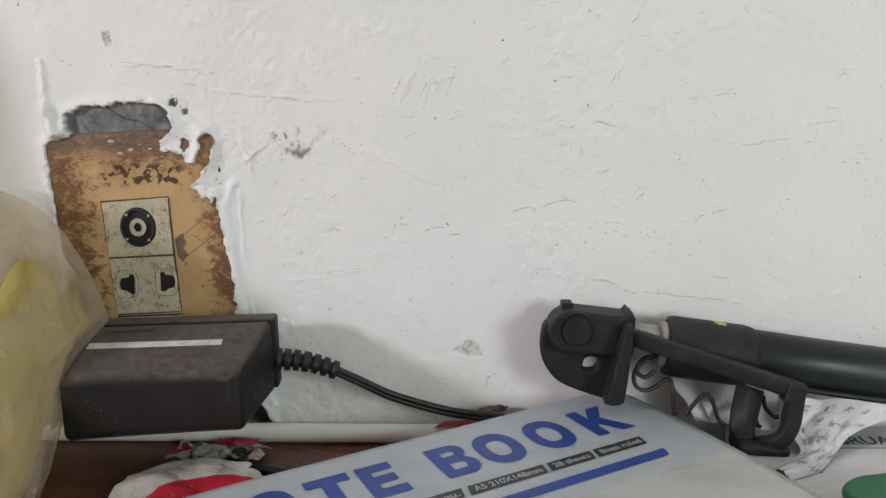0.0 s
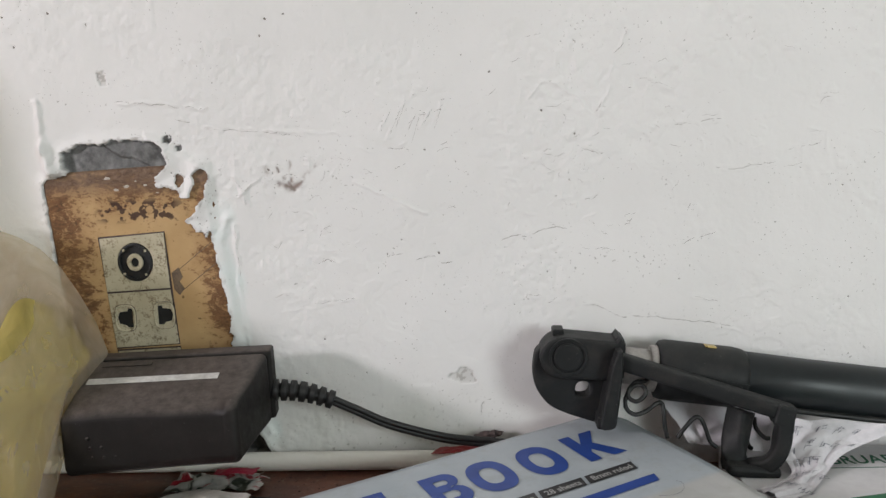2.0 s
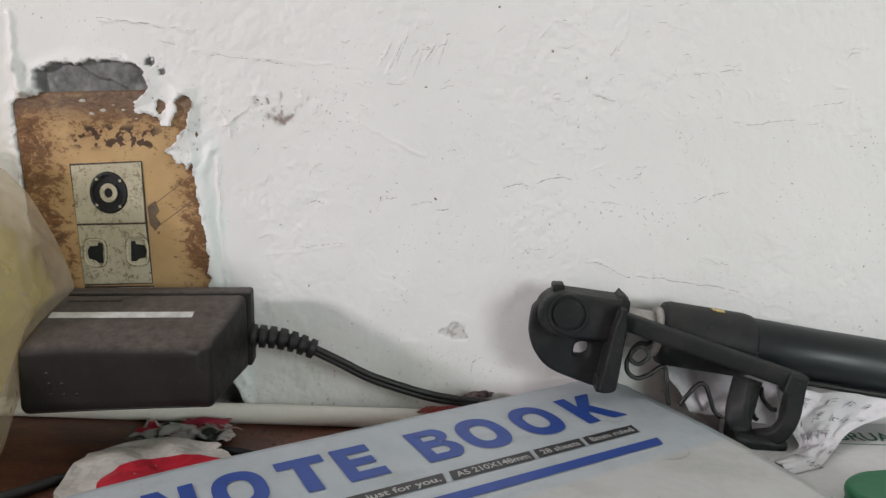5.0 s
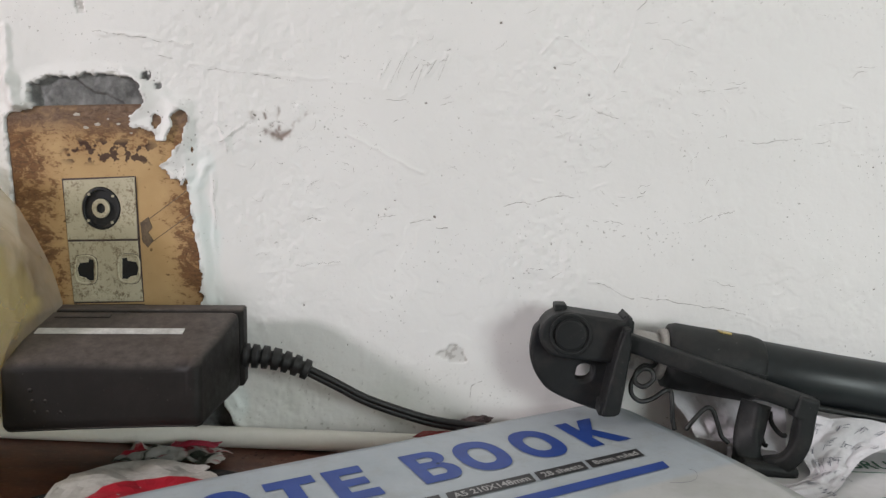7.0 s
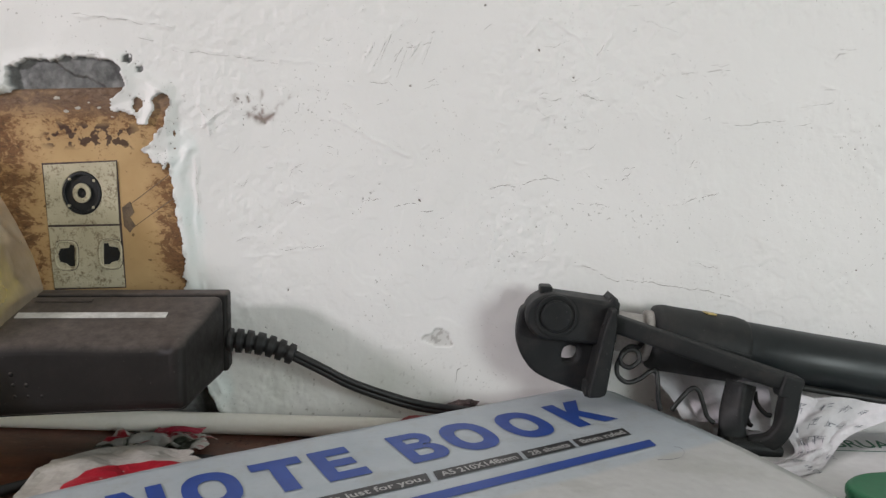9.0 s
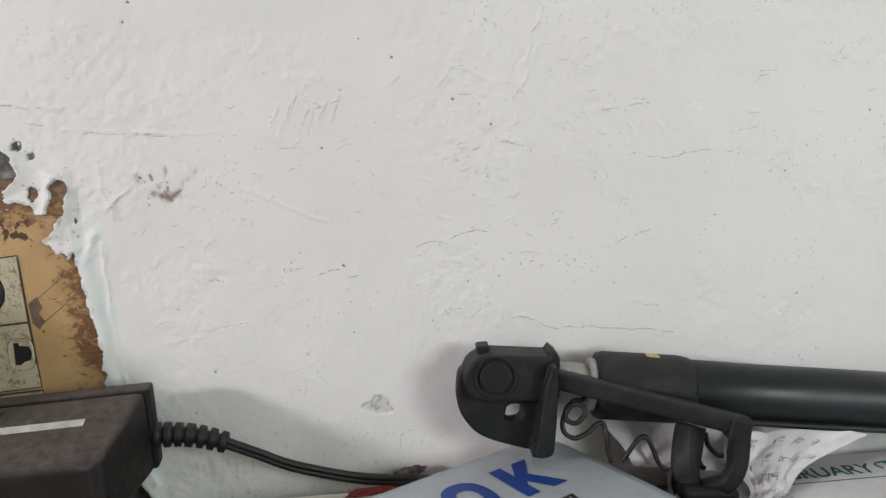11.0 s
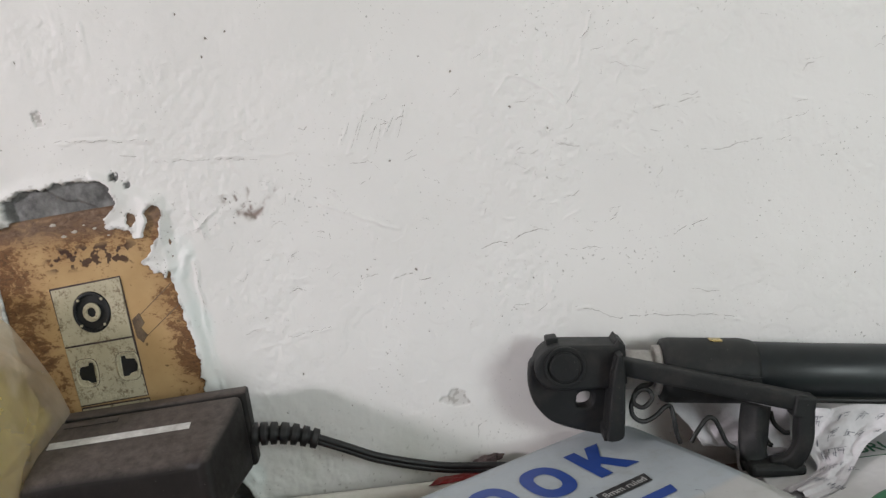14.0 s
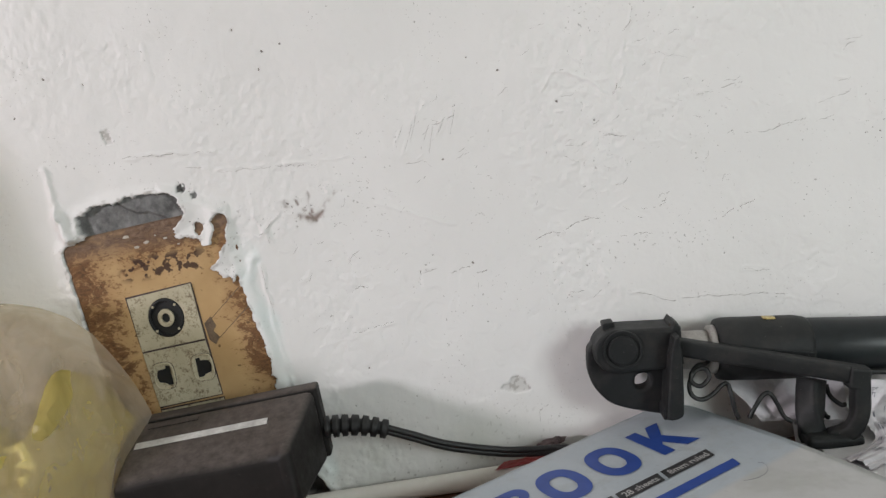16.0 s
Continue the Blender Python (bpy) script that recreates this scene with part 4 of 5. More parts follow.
def notebook():
    b = thing("notebook", "grey soft-cover notebook with bold blue lettering, lying askew", "notebook")
    v, f, pale = cover_sheet(0.0, 0.5)
    cover = mesh_object("cover", v, f, COVER, b, True)
    at = cover.data.attributes.new("pale", "FLOAT", "POINT")
    at.data.foreach_set("value", np.array(pale, np.float32))
    v, f, _ = cover_sheet(-0.55, 3.2, 0.8)
    mesh_object("pages", v, f, PAPER, b, True)
    v, f, _ = cover_sheet(-3.8, 0.5)
    mesh_object("back_cover", v, f, COVER, b, True)
    for ch, s, w, lean in (("N", 180.9, 14.8, 0), ("O", 162, 16, 0), ("T", 141.5, 15.4, 0), ("E", 123.2, 13.2, 0), ("B", 96.6, 14.4, 0), ("O", 79.6, 16.8, 0), ("O", 57.8, 16.6, 0), ("K", 34.6, 16.0, 0)):
        print_on_cover("letter", big_letter(ch, s, w, -6.9, 17.5), BLUE, b, 0.25, "bold blue capital letter " + ch)
    for s0, s1, text in ((174.5, 96.5, "Best quality and design is just for you."), (94.3, 64.8, "A5 210X148mm"), (63.3, 45.0, "28 sheets"), (43.6, 22.5, "8mm ruled")):
        print_on_cover("label_bar", [[[(s0, 25.8), (s1, 25.8), (s1 + 1.2, 31.9), (s0 + 1.2, 31.9)]]], BLACK_INK, b, 0.25)
        words_on_cover(text, s0 - 1.2, s1 + 2.2, 30.5, 3.3, PALE_INK, b)
    print_on_cover("stripe", [[[(139, 38.4), (21.5, 38.4), (22.8, 43.3), (139.8, 43.3)]]], BLUE, b, 0.25)
    print_on_cover("badge", [[[(148, 38.2), (142, 38.2), (143, 48), (149, 48)]]], BLUE, b, 0.25)
    verts, faces = flat_text("20", 1.0, 0.03)
    mesh_object("lettering", [on_cover(147.2 - 5.0 * y, 40.0 + 6.2 * x, 0.36) for x, y, z in verts], faces, PALE_INK, b, label="printed number 20 turned on its side")
    stain = [[(STAIN[0] + (1 + 0.12 * math.sin(3 * a + 1)) * 9 * math.cos(a), STAIN[1] + (1 + 0.1 * math.sin(2 * a)) * 7 * math.sin(a)) for a in (2 * math.pi * k / 40 for k in range(40))]]
    print_on_cover("stain", [stain], DAMP, b, 0.12, "faint grey damp stain")
    print_on_cover("badge_rim", [[[(176, 38.2), (150, 38.2), (150, 38.8), (176, 38.8)]], [[(150.6, 38.8), (150, 38.8), (151, 48), (151.6, 48)]]], GREY_INK, b, 0.25)

    hair = [on_cover(s, t, 0.3) for s, t in ((30, 52), (26, 54), (22, 54), (19, 52), (17.5, 49), (18.5, 47))]
    part("hair", tube(smooth_path(hair, 6), 0.05, 5), GREY_INK, b, "fine loose fibre")


notebook()


# ---- calendar pad, receipt and green case ----
def calendar():
    c = thing("calendar", "white calendar pad with green month lettering", "calendar")
    part("pad", box((236, 225, 8.6), (219, -122, 4.3), 0.4), PAPER, c)
    verts, faces = flat_text("FEBRUARY", 1.0, 0.015)
    x1 = max(v[0] for v in verts)
    mesh_object("lettering", [(131 + x / x1 * 40, -29.0 + 0.3 * x + y * 11.5, 8.75) for x, y, z in verts], faces, GREEN_INK, c, label="green printed word FEBRUARY")
    ring = tube(smooth_path([(174, -25, 8.7), (173.2, -22.5, 8.7), (174, -20, 8.7), (179, -19.4, 8.7), (196, -18.6, 8.7)], 6), 0.35, 6)
    part("outline", ring, GREEN_INK, c)
    verts, faces = flat_text("2", 1.0, 0.015)
    mesh_object("numeral", [(176.5 + x * 8, -26 + y * 9.0, 8.75) for x, y, z in verts], faces, GREEN_INK, c)
    part("rule", box((100, 0.5, 0.1), (180, -31.5, 8.66), 0, 1, Matrix.Rotation(radians(1.0), 4, "Z")), GREEN_INK, c)


def crumple(corners, steps, size, rise, seed, fold=0.0):
    """A sheet stretched between four corners (in mm) with sharp creases."""
    a, b, c, d = (np.array(p, float) for p in corners)
    n, m = steps
    u, v = np.meshgrid(np.linspace(0, 1, n), np.linspace(0, 1, m), indexing="ij")
    p = (a * (1 - u)[..., None] + b * u[..., None]) * (1 - v)[..., None] + (d * (1 - u)[..., None] + c * u[..., None]) * v[..., None]
    wide = np.linalg.norm(b - a)
    high = np.linalg.norm(d - a)
    q = np.abs(field(u * wide, v * high, size, seed, 3)) * rise
    nrm = np.cross(b - a, d - a)
    nrm /= np.linalg.norm(nrm)
    if nrm[2] < 0:
        nrm = -nrm
    p = p + nrm * q[..., None]
    p[..., 2] += fold * np.sin(u * math.pi) * np.sin(v * math.pi)
    verts = p.reshape(-1, 3).tolist()
    faces = [(i * m + j, i * m + j + 1, (i + 1) * m + j + 1, (i + 1) * m + j) for i in range(n - 1) for j in range(m - 1)]
    return verts, faces


def sheet_thing(name, corners, steps, size, rise, seed, material, label, category, fold=0.0, thick=0.15, trim=None):
    verts, faces = crumple(corners, steps, size, rise, seed, fold)
    if trim:
        keep = [trim(*verts[k]) for k in range(len(verts))]
        faces = [f for f in faces if all(keep[k] for k in f)]
    ob = tagged(mesh_object(name, verts, faces, material), label, category)
    sol = ob.modifiers.new("thickness", "SOLIDIFY")
    sol.thickness = thick * MM
    return ob


def receipt():
    # a torn strip: wide under the tube, a narrow waist, and a tail that curls towards the notebook
    left = smooth_path([(121, -27, 28), (120, -29, 20.5), (120, -34, 14.5), (119.5, -42, 12), (112, -48, 11), (104, -51.5, 10.4)], 8)
    right = smooth_path([(168, -26, 23), (153, -28.5, 18.5), (141, -33, 14.8), (131.5, -43, 11.6), (122, -55, 10.4), (109, -63, 9.8)], 8)
    nu, nv = 44, 34
    u, v = np.meshgrid(np.linspace(0, 1, nu), np.linspace(0, 1, nv), indexing="ij")
    crease = np.abs(field(u * 42, v * 60, 19, 51, 3)) * 5.0 * np.clip(u * (1 - u) * 8, 0.1, 1)
    verts = []
    for p in range(nu):
        for q in range(nv):
            at = q / (nv - 1) * (len(left) - 1)
            k = min(int(at), len(left) - 2)
            a, b = left[k].lerp(left[k + 1], at - k), right[k].lerp(right[k + 1], at - k)
            o = a.lerp(b, p / (nu - 1))
            verts.append((o.x, o.y - 0.5 * crease[p, q], max(o.z + 0.8 * crease[p, q] - 1.2, 9.2)))
    faces = [(p * nv + q, p * nv + q + 1, (p + 1) * nv + q + 1, (p + 1) * nv + q) for p in range(nu - 1) for q in range(nv - 1)]
    r = tagged(mesh_object("receipt", verts, faces, RECEIPT), "crumpled white printed receipt tucked under the black tube", "receipt")
    sol = r.modifiers.new("thickness", "SOLIDIFY")
    sol.thickness = 0.12 * MM
    # unreadable print: clusters of short strokes that follow the creased sheet
    rng = random.Random(4)
    for row in range(5):
        for k in range(5):
            i, j = 4 + k * 8 + rng.randint(0, 2), 2 + row * 6
            if rng.random() < 0.15 or row == 2 and k > 2:
                continue
            o = Vector(verts[i * 34 + j])
            e1 = (Vector(verts[(i + 2) * 34 + j]) - o).normalized()
            e2 = (Vector(verts[i * 34 + j + 2]) - o).normalized()
            n = e1.cross(e2).normalized()
            n = n if n.z > 0 else -n
            bm = bmesh.new()
            for _ in range(8):
                p = o + n * 0.4 + e1 * rng.uniform(0, 2.6) + e2 * rng.uniform(0, 2.8)
                w, h = (rng.uniform(1.0, 2.4), 0.2) if rng.random() < 0.5 else (0.2, rng.uniform(1.2, 3.0))
                bm.faces.new([bm.verts.new(p + e1 * x + e2 * y) for x, y in ((0, 0), (w, 0), (w, h), (0, h))])
            part("print_bar", bm, GREY_INK, r)


def slab_xy(outline, z0, z1, bevel, segments=3):
    """An outline in (x, y), raised from z0 to z1, with rounded edges."""
    bm = bmesh.new()
    f = bm.faces.new([bm.verts.new((x, y, z0)) for x, y in outline])
    out = bmesh.ops.extrude_face_region(bm, geom=[f])
    bmesh.ops.translate(bm, verts=[g for g in out["geom"] if isinstance(g, bmesh.types.BMVert)], vec=(0, 0, z1 - z0))
    bmesh.ops.recalc_face_normals(bm, faces=bm.faces)
    if bevel:
        bmesh.ops.bevel(bm, geom=[e for e in bm.edges if abs(e.verts[0].co.z - e.verts[1].co.z) < 1e-6], offset=bevel, segments=segments, affect="EDGES", profile=0.5)
    return bm


def green_case():
    g = thing("green_case", "rounded green plastic case lying on white paper", "plastic case")
    turn = Matrix.Rotation(radians(14), 2)

    def outline(r):
        pts = ring_points(0, 0, r, r * 0.85, 24, math.pi / 2, 3 * math.pi / 2) + [(0, -0.85 * r), (75, -0.85 * r), (75, 0.85 * r), (0, 0.85 * r)]
        return [tuple(turn @ Vector(p) + Vector((136, -84.5))) for p in pts[1:-1]]
    part("base", slab_xy(outline(17.8), 8.7, 10.6, 0.6), GREEN, g)
    part("lid", slab_xy(outline(18.2), 10.8, 15.0, 2.0, 5), GREEN, g)


def loose_sheet():
    sheet_thing("loose_paper", [(73, -3, 32), (123, -3, 27), (118, -23, 11), (86, -21, 15)], (40, 24), 18, 4.0, 81, RECEIPT, "crumpled white paper pushed under the black tube", "paper", -2.0)


loose_sheet()
calendar()
receipt()
green_case()


# ---- selfie stick with its phone holder ----
def selfie_stick():
    s = thing("selfie_stick", "black selfie stick with folded phone holder leaning on the wall", "selfie stick")
    a, b = (73.5, -15.5, 44.4), (226, -16.5, 24.2)
    part("handle", turned([(33.5, 10.6), (34.2, 10.9), (60, 10.5), (150, 10.4), (153, 9)], a, b, 48), TUBE, s, "satin black tubular handle", True)
    part("sleeve", turned([(0, 9.4), (0.9, 11.5), (3, 12.1), (30, 12.1), (33.6, 11.5), (35, 10.8)], a, b, 48), HOLDER, s, smooth=True)
    part("slot_line", box((22, 0.5, 0.5), (97, -28.2, 43.0), 0, 1, Matrix.Rotation(radians(13), 4, "Y")), HOLE, s)
    part("rivet", turned([(0, 1.1), (0.8, 0.9)], (104, -27.4, 39.5), (104, -30, 39.0), 12), HOLE, s)
    part("button", box((4.6, 4.0, 0.9), (95.0, -17.0, 53.6), 0.4, 2, Matrix.Rotation(radians(8), 4, "Y")), GOLD, s, "small brass button on the sleeve")
    part("collar", turned([(-2.6, 8.2), (-2.2, 9.2), (0.3, 9.4), (1, 8.6)], a, b, 36), PALE_METAL, s, "pale metal collar", True)
    part("shaft", turned([(-17, 7.4), (1, 7.4)], a, b, 32), PALE_METAL, s, "pale metal shaft", True)
    # hinge block with its round pivot
    block = ring_points(37.2, 52.0, 9.9, 8.5, 20, math.pi / 2, 3 * math.pi / 2) + [(44, 43.2), (52, 42.6), (60, 43.4), (60.8, 57.6), (58.6, 60.2), (57, 58.2)]
    part("hinge_block", prism(block, (-26, -10), 1.4, segments=3), HOLDER, s)
    part("pivot", prism(ring_points(38.2, 52.6, 5.6, 5.6, 32), (-27.2, -25), 0.6), HOLDER, s)
    part("pivot_ring", prism(ring_points(38.2, 52.6, 7.6, 7.6, 32), (-26.6, -25), 0.3, holes=[ring_points(38.2, 52.6, 6.4, 6.4, 32)]), HOLDER, s)
    part("lug", box((4.5, 8, 3), (35.0, -16, 60.8), 0.7), HOLDER, s)
    part("latch", box((3.6, 12, 3.4), (58.6, -18, 57.8), 1.2, 3, Matrix.Rotation(radians(20), 4, "Y")), HOLDER, s)
    # curved shell below the hinge, pierced by a small window
    shell = [(26.6, 54), (25.4, 48), (25.0, 43), (26.0, 38), (28.4, 33.8), (31.5, 30), (36, 27.5), (41, 25.6), (46, 23.9), (50, 22.6), (54.5, 22.4), (58, 24), (59.5, 30), (60, 45), (55, 50), (35, 56)]
    hole = [(41.2, 36.4), (42.2, 34.6), (46.2, 34.8), (47.6, 37.0), (47.2, 40.6), (42.2, 40.6)]
    part("shell", prism([(x - 0.5, z + 0.8) for x, z in rounded(shell)], (-20, -12), 1.3, holes=[rounded(hole)], segments=3), HOLDER, s)
    # jaw: a slanting fin that stands out towards the room
    jaw = [(56.4, 55.2), (60.2, 55.8), (57.2, 26.8), (56.0, 24.4), (50.8, 24.0), (50.6, 26.4)]
    part("jaw", prism([(x - 0.8, z + 0.8) for x, z in rounded(jaw, 1)], (-33, -14), 0.9, segments=3), HOLDER, s)
    part("jaw_lip", prism([(51.5, 30), (49.4, 28.6), (49.0, 24.6), (51.5, 24)], (-30, -16), 0.6), HOLDER, s)
    # arm from the jaw to the elbow
    def bar(points, wide, tall, name):
        """A square-sectioned bar with softened edges along points."""
        bm = tube([Vector(p) for p in points], wide, 16, tall / wide, square=0.4)
        return part(name, bm, HOLDER, s, smooth=True)
    bar([(55.5, -26, 52.0), (58.5, -27, 51.0), (112, -37.5, 35.4), (118.4, -38.8, 33.6)], 3.3, 3.2, "arm")
    part("elbow", box((7.4, 7.4, 8.2), (117.0, -38.7, 32.9), 1.2, 3, Matrix.Rotation(radians(14), 4, "Y")), HOLDER, s)
    bar(smooth_path([(117.6, -39, 31.5), (117.0, -39, 26), (115.6, -39, 18), (112, -38, 13), (106, -36, 11)], 4), 3.4, 3.0, "lower_leg")
    bar(smooth_path([(104.5, -28, 31), (103, -29, 25), (101.5, -30.5, 18), (101, -32, 13), (101.5, -33, 10)], 4), 4.6, 3.8, "rear_leg")
    part("foot", box((20, 11, 5), (106.5, -36, 10.6), 2.0, 3, Matrix.Rotation(radians(6), 4, "Y")), HOLDER, s)
    part("side_cord", tube(smooth_path([(112, -23.5, 31.0), (128, -24.2, 28.8), (145, -24.4, 26.4), (165, -24.4, 23.8), (200, -24.2, 19)], 6), 1.2, 10), CORD, s, "black cord along the handle", True)
    # thin shutter cord, hanging in loose coils
    def cord(points):
        part("cord", tube(smooth_path(points, 6), 0.85, 8), CORD, s, "thin black shutter cord", True)
    cord([(71, -21, 44.5), (68.5, -24, 42), (64.5, -27, 42.6), (61.5, -29, 40.6), (61, -30, 37.4), (64, -31, 36), (67.5, -30, 38.6), (66.5, -29, 41.6), (63, -29, 41.4), (60, -29.5, 37),
          (60.2, -30, 32.8), (63.5, -30, 30.4), (68, -29, 31.4), (72, -28, 34), (74.4, -27, 33.6), (75, -28, 29), (75.4, -28, 24), (76.4, -28, 20)])
    cord([(79.5, -31, 21), (82, -31, 24.6), (86, -30, 28.6), (88.6, -30, 28.4), (90.6, -30, 24), (92.4, -30, 19), (95, -30, 16.6)])
    cord([(106.5, -28, 28), (105.8, -29, 22), (107.2, -30, 17), (108.4, -30, 16)])
    cord([(109.5, -28, 28), (110, -29, 24), (113, -30, 20.4), (115, -30, 20)])


selfie_stick()


# ---- plastic bag with yellow packets ----
# rows above 113: unseen tall neck, added to shade the wall left of the plate
BAG_Z = (0, 10, 29, 45, 55, 67, 80, 91, 99, 104, 108, 113, 122, 136, 165, 200)
BAG_RIGHT = (-156, -152.5, -151.5, -151.5, -148, -153, -159, -165, -173, -182, -193, -212, -236, -256, -266, -272)
BAG_BACK = (-68, -62, -46, -29, -9, -8, -9, -10, -11, -12, -14, -17, -22, -26, -30, -36)
BAG_FRONT = (-92, -92, -88, -81, -76, -70, -62, -54, -48, -44, -42, -41, -46, -56, -60, -58)


def bag_shell(z0, z1, shrink, seed, crease, rings=110, cols=220, hem=0.0):
    """One closed layer of slack film that leans on the adapter's end and stands on the table."""
    verts, faces = [], []
    left = -330.0 + shrink
    for i in range(rings + 1):
        z = z0 + (z1 - z0) * (i / rings)
        right, back, front = (float(np.interp(z, BAG_Z, p)) for p in (BAG_RIGHT, BAG_BACK, BAG_FRONT))
        right, back, front = right - shrink, back - 0.4 * shrink, front + 0.3 * shrink
        cx, cy, rx, ry = (left + right) / 2, (back + front) / 2, (right - left) / 2, (back - front) / 2
        for j in range(cols):
            t = 2 * math.pi * j / cols
            c, d = math.cos(t), math.sin(t)
            e = 0.24 if c > 0 and d > 0 else 1.0 if c > 0 else 0.55
            c, d = math.copysign(abs(c) ** e, c), math.copysign(abs(d) ** e, d)
            q = Vector((cx + rx * c, cy + ry * d, z))
            n = 0.0
            for size, high, o in ((60, 7.0, seed), (25, 3.4, seed + 7.0), (10, 1.0, seed + 13.0)):
                n += high * (0.45 - 1.5 * abs(noise.noise(Vector((q.x / size + 0.4 * q.z / size + o, 0.6 * q.y / size, 0.7 * q.z / size - 0.5 * q.x / size)))))
            n *= crease * min(1.0, (z1 - z) / 12 + 0.15)
            pull = 1.0 if d < 0.2 else 0.15
            verts.append((q.x + 0.25 * n * c * pull, q.y + n * d * pull, max(z + 0.1 * n + hem * (1 - i / rings) ** 3 * (math.sin(q.x / 9.0) + 0.7 * math.sin(q.x / 4.1 + q.y / 7.0)), 0.4)))
    for i in range(rings):
        for j in range(cols):
            a, e = i * cols + j, i * cols + (j + 1) % cols
            faces.append((a, e, e + cols, a + cols))
    faces.append(tuple(rings * cols + j for j in range(cols)))
    return verts, faces


def plastic_bag():
    b = thing("plastic_bag", "thin cloudy yellowish plastic bag holding yellow packets", "plastic bag")
    # film reaches up into the added out-of-view neck that dims the wall
    v, f = bag_shell(0.4, 200, 0.0, 0.0, 1.3, 180)
    mesh_object("bag_film", v, f, BAG, b, True)
    # slacker layers of film inside the first, with wavy hems
    v, f = bag_shell(62, 190, 8.0, 31.0, 1.2, 130, hem=7.0)
    mesh_object("film_fold", v, f, FOLD, b, True)
    v, f = bag_shell(52, 170, 26.0, 53.0, 1.6, 130, hem=6.0)
    mesh_object("film_fold", v, f, FOLD, b, True)
    # packets inside: one large slack one fills the lower half, small crumpled ones lie in front
    v, f = bag_shell(1.5, 74, 6.0, 77.0, 2.2, 90, hem=0.0)
    v = [(x, y, z + (z / 74) ** 4 * (6 * math.sin(x / 6.5 + y / 11) + 5 * math.sin(x / 3.3 - y / 6))) for x, y, z in v]
    mesh_object("packet", v, f, INNER, b, True, "large slack yellow packet")
    for x, y, z, rx, ry, rz, seed in ((-181, -61, 54, 12, 8, 12, 1), (-204, -62, 54, 16, 9, 15, 5), (-232, -66, 60, 26, 10, 20, 7)):
        bm = bmesh.new()
        bmesh.ops.create_icosphere(bm, subdivisions=4, radius=1)
        for v in bm.verts:
            p = v.co
            k = 1 + 0.3 * noise.noise(p * 1.6 + Vector((seed * 5, 0, 0))) - 0.35 * abs(noise.noise(p * 2.0 + Vector((0, seed * 5, 0)))) - 0.2 * abs(noise.noise(p * 4 + Vector((0, 0, seed * 5))))
            v.co = (x + p.x * rx * k, y + p.y * ry * k, z + p.z * rz * k)
        part("packet", bm, YELLOW, b, "crumpled yellow packet", True)


plastic_bag()


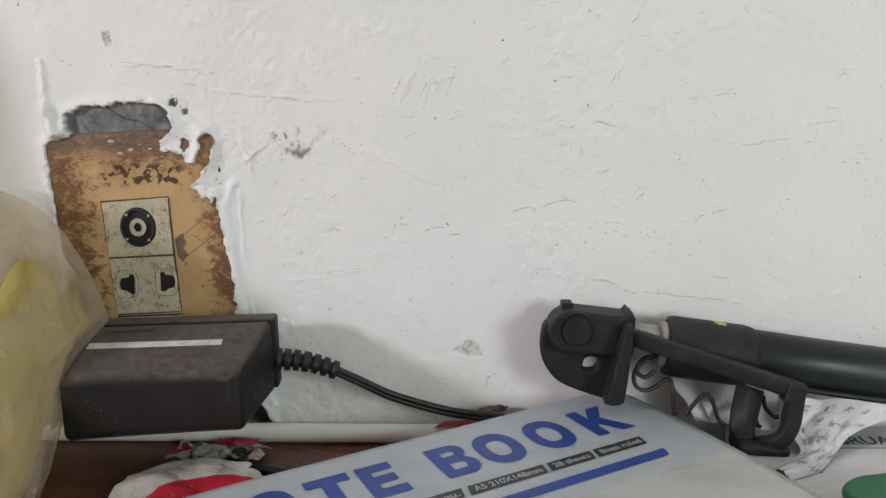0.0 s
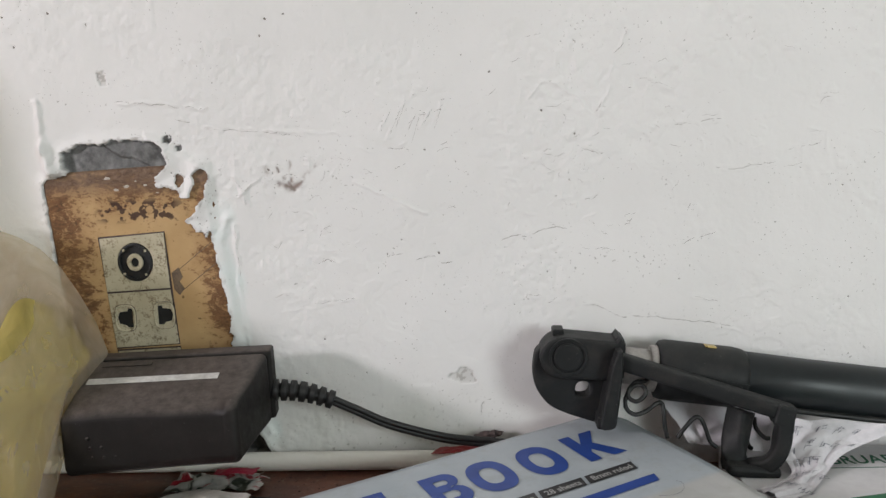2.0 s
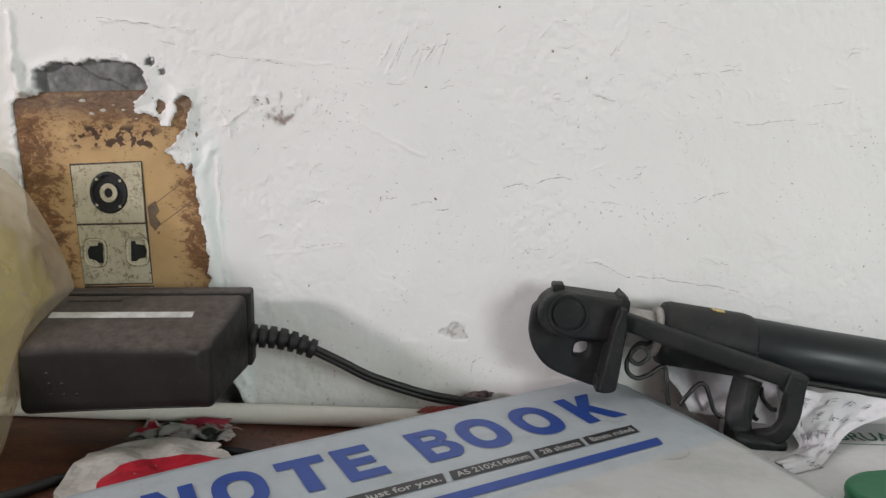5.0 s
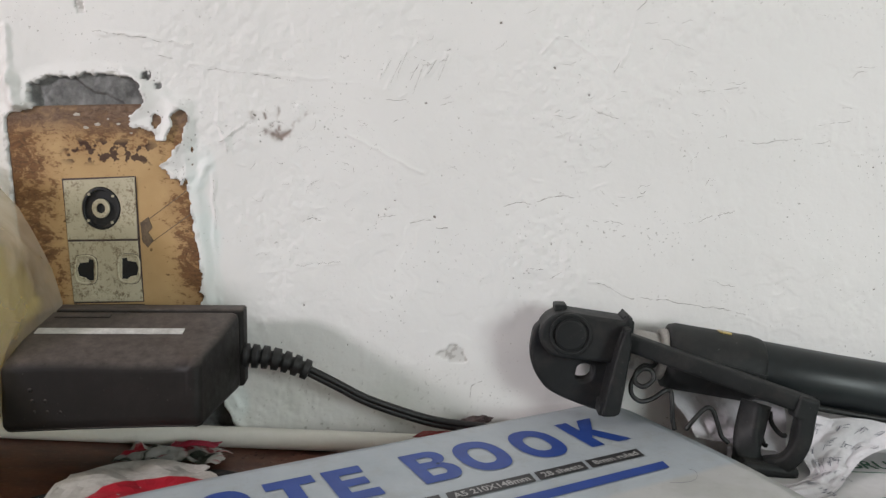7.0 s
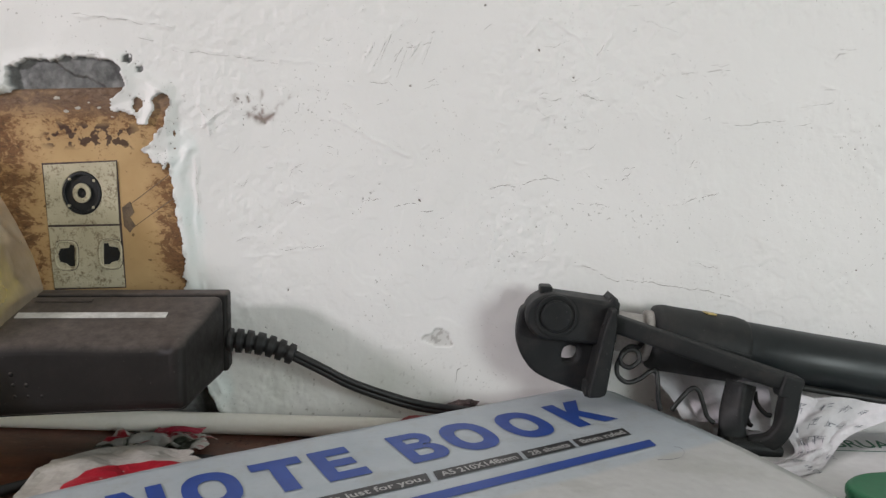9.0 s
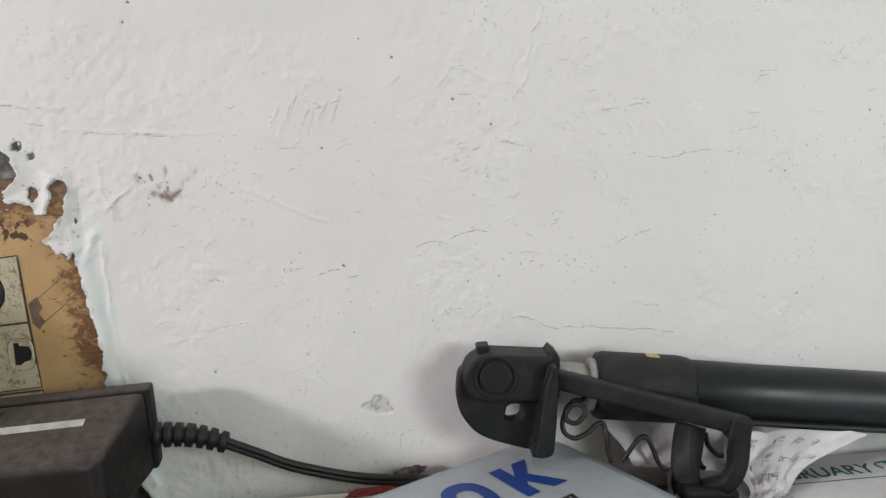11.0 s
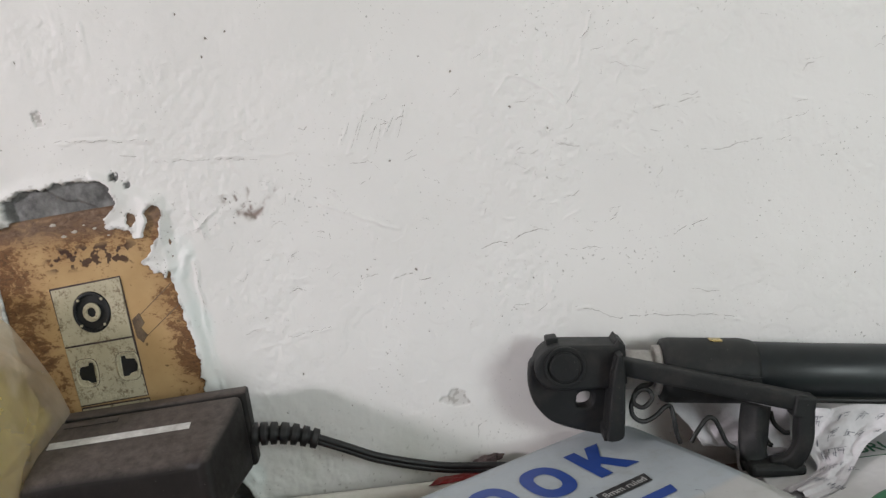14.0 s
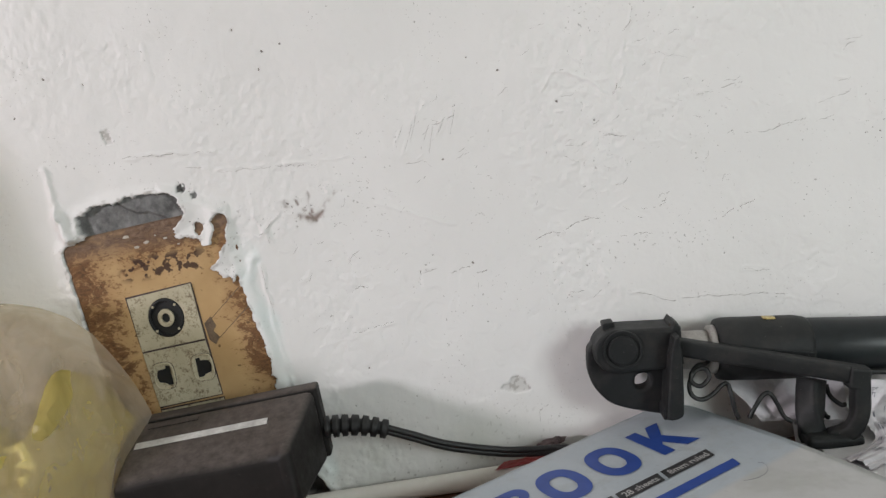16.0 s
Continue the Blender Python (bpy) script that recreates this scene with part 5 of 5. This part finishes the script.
# ---- scraps on the table ----
def scraps():
    card = [(-122, -96), (-126.5, -86.5), (-130.4, -64), (-128.4, -60), (-129, -56.5), (-123.5, -49), (-119.0, -43.5), (-113, -39), (-108, -37.4), (-104, -38.4), (-96, -40.2), (-88, -42.2), (-85.5, -45), (-86.5, -48), (-81.5, -51), (-76, -60), (-70, -75), (-95, -100), (-112, -100)]
    c = thing("torn_card", "torn grey card with a red printed shape, lying on the table", "card")

    def warp(bm, lift):
        bmesh.ops.triangulate(bm, faces=bm.faces)
        for _ in range(4):
            bmesh.ops.subdivide_edges(bm, edges=[e for e in bm.edges if e.calc_length() > 5], cuts=1)
            bmesh.ops.triangulate(bm, faces=bm.faces)
        for v in bm.verts:
            v.co.z += lift + 1.6 * noise.noise((v.co.x / 13, v.co.y / 13, 3)) + 0.5 * noise.noise((v.co.x / 4, v.co.y / 4, 3))
        return bm
    part("card", warp(slab_xy(card, 2.6, 3.1, 0), 2.0), CARTON, c)
    red = [(-112, -90), (-115.6, -80), (-116.2, -73), (-114, -65.5), (-109, -60.5), (-103.5, -57.8), (-96, -56), (-90, -55.8), (-82, -58), (-78, -64), (-90, -84)]
    part("red_print", warp(slab_xy(red, 3.1, 3.25, 0), 2.15), RED, c, "red printed shape")
    sheet_thing("foil_wrapper", [(-124, -36, 2.0), (-86, -34, 2.4), (-83, -17, 2.0), (-122, -18, 2.0)], (46, 26), 9, 3.6, 61, FOIL, "crumpled silver and red foil wrapper on the table", "wrapper", 1.5,
                trim=lambda x, y, z: (x + y * 0.3 + 2.5 * math.sin(y * 0.9)) < -92)
    sheet_thing("red_wrapper", [(-107, -24.5, 4.4), (-90, -24, 4.8), (-89, -17.5, 4.6), (-107, -17.5, 4.4)], (30, 14), 6, 1.4, 62, PINK_RED, "crumpled red printed wrapper scrap", "wrapper", 1.0)
    wire = part("black_cable", tube(smooth_path([(-205, -112, 1.9), (-170, -98, 1.9), (-146, -86, 1.9), (-130, -68, 1.9), (-112, -56, 1.6), (-95, -47, 1.7), (-84, -44, 2.6), (-72, -46, 2.2), (-55, -52, 1.9)], 8), 1.8, 10), CORD, smooth=True)
    tagged(wire, "thin black cable lying on the brown table", "cable")
    sheet_thing("red_scrap", [(-18, -12.5, 8.0), (4, -11, 8.4), (4, -7, 9.4), (-14, -6, 8.4)], (24, 10), 6, 1.2, 63, MAROON, "scrap of red plastic film behind the cord", "scrap")
    bm = bmesh.new()
    bmesh.ops.create_icosphere(bm, subdivisions=3, radius=1)
    for v in bm.verts:
        p = v.co.copy()
        k = 1 + 0.5 * noise.noise(p * 2.2)
        v.co = (6 + p.x * 5.6 * k, -5.0 + p.y * 2.0 * k, 13.2 + p.z * 1.9 * k + 0.2 * p.x * 4)
    crumb = part("dark_flake", bm, CRUMB_SHADE)
    tagged(crumb, "dark brown flake lying on the cord", "flake")

    # grit and crumbs along the pipe
    rng = random.Random(9)
    v, f = [], []
    for _ in range(170):
        x, y, r = rng.gauss(-68, 26), -14 - abs(rng.gauss(0, 9)), rng.uniform(0.15, 0.75)
        o = len(v)
        v += [(x + r * rng.uniform(-1, 1), y + r * rng.uniform(-1, 1), 0.05 + r * rng.uniform(0, 0.9)) for _ in range(4)]
        f += [(o, o + 1, o + 2), (o, o + 1, o + 3), (o + 1, o + 2, o + 3), (o, o + 2, o + 3)]
    tagged(mesh_object("crumbs", v, f, CRUMB_SHADE), "dark grit and crumbs along the pipe on the table", "crumbs", kind="stuff")


scraps()
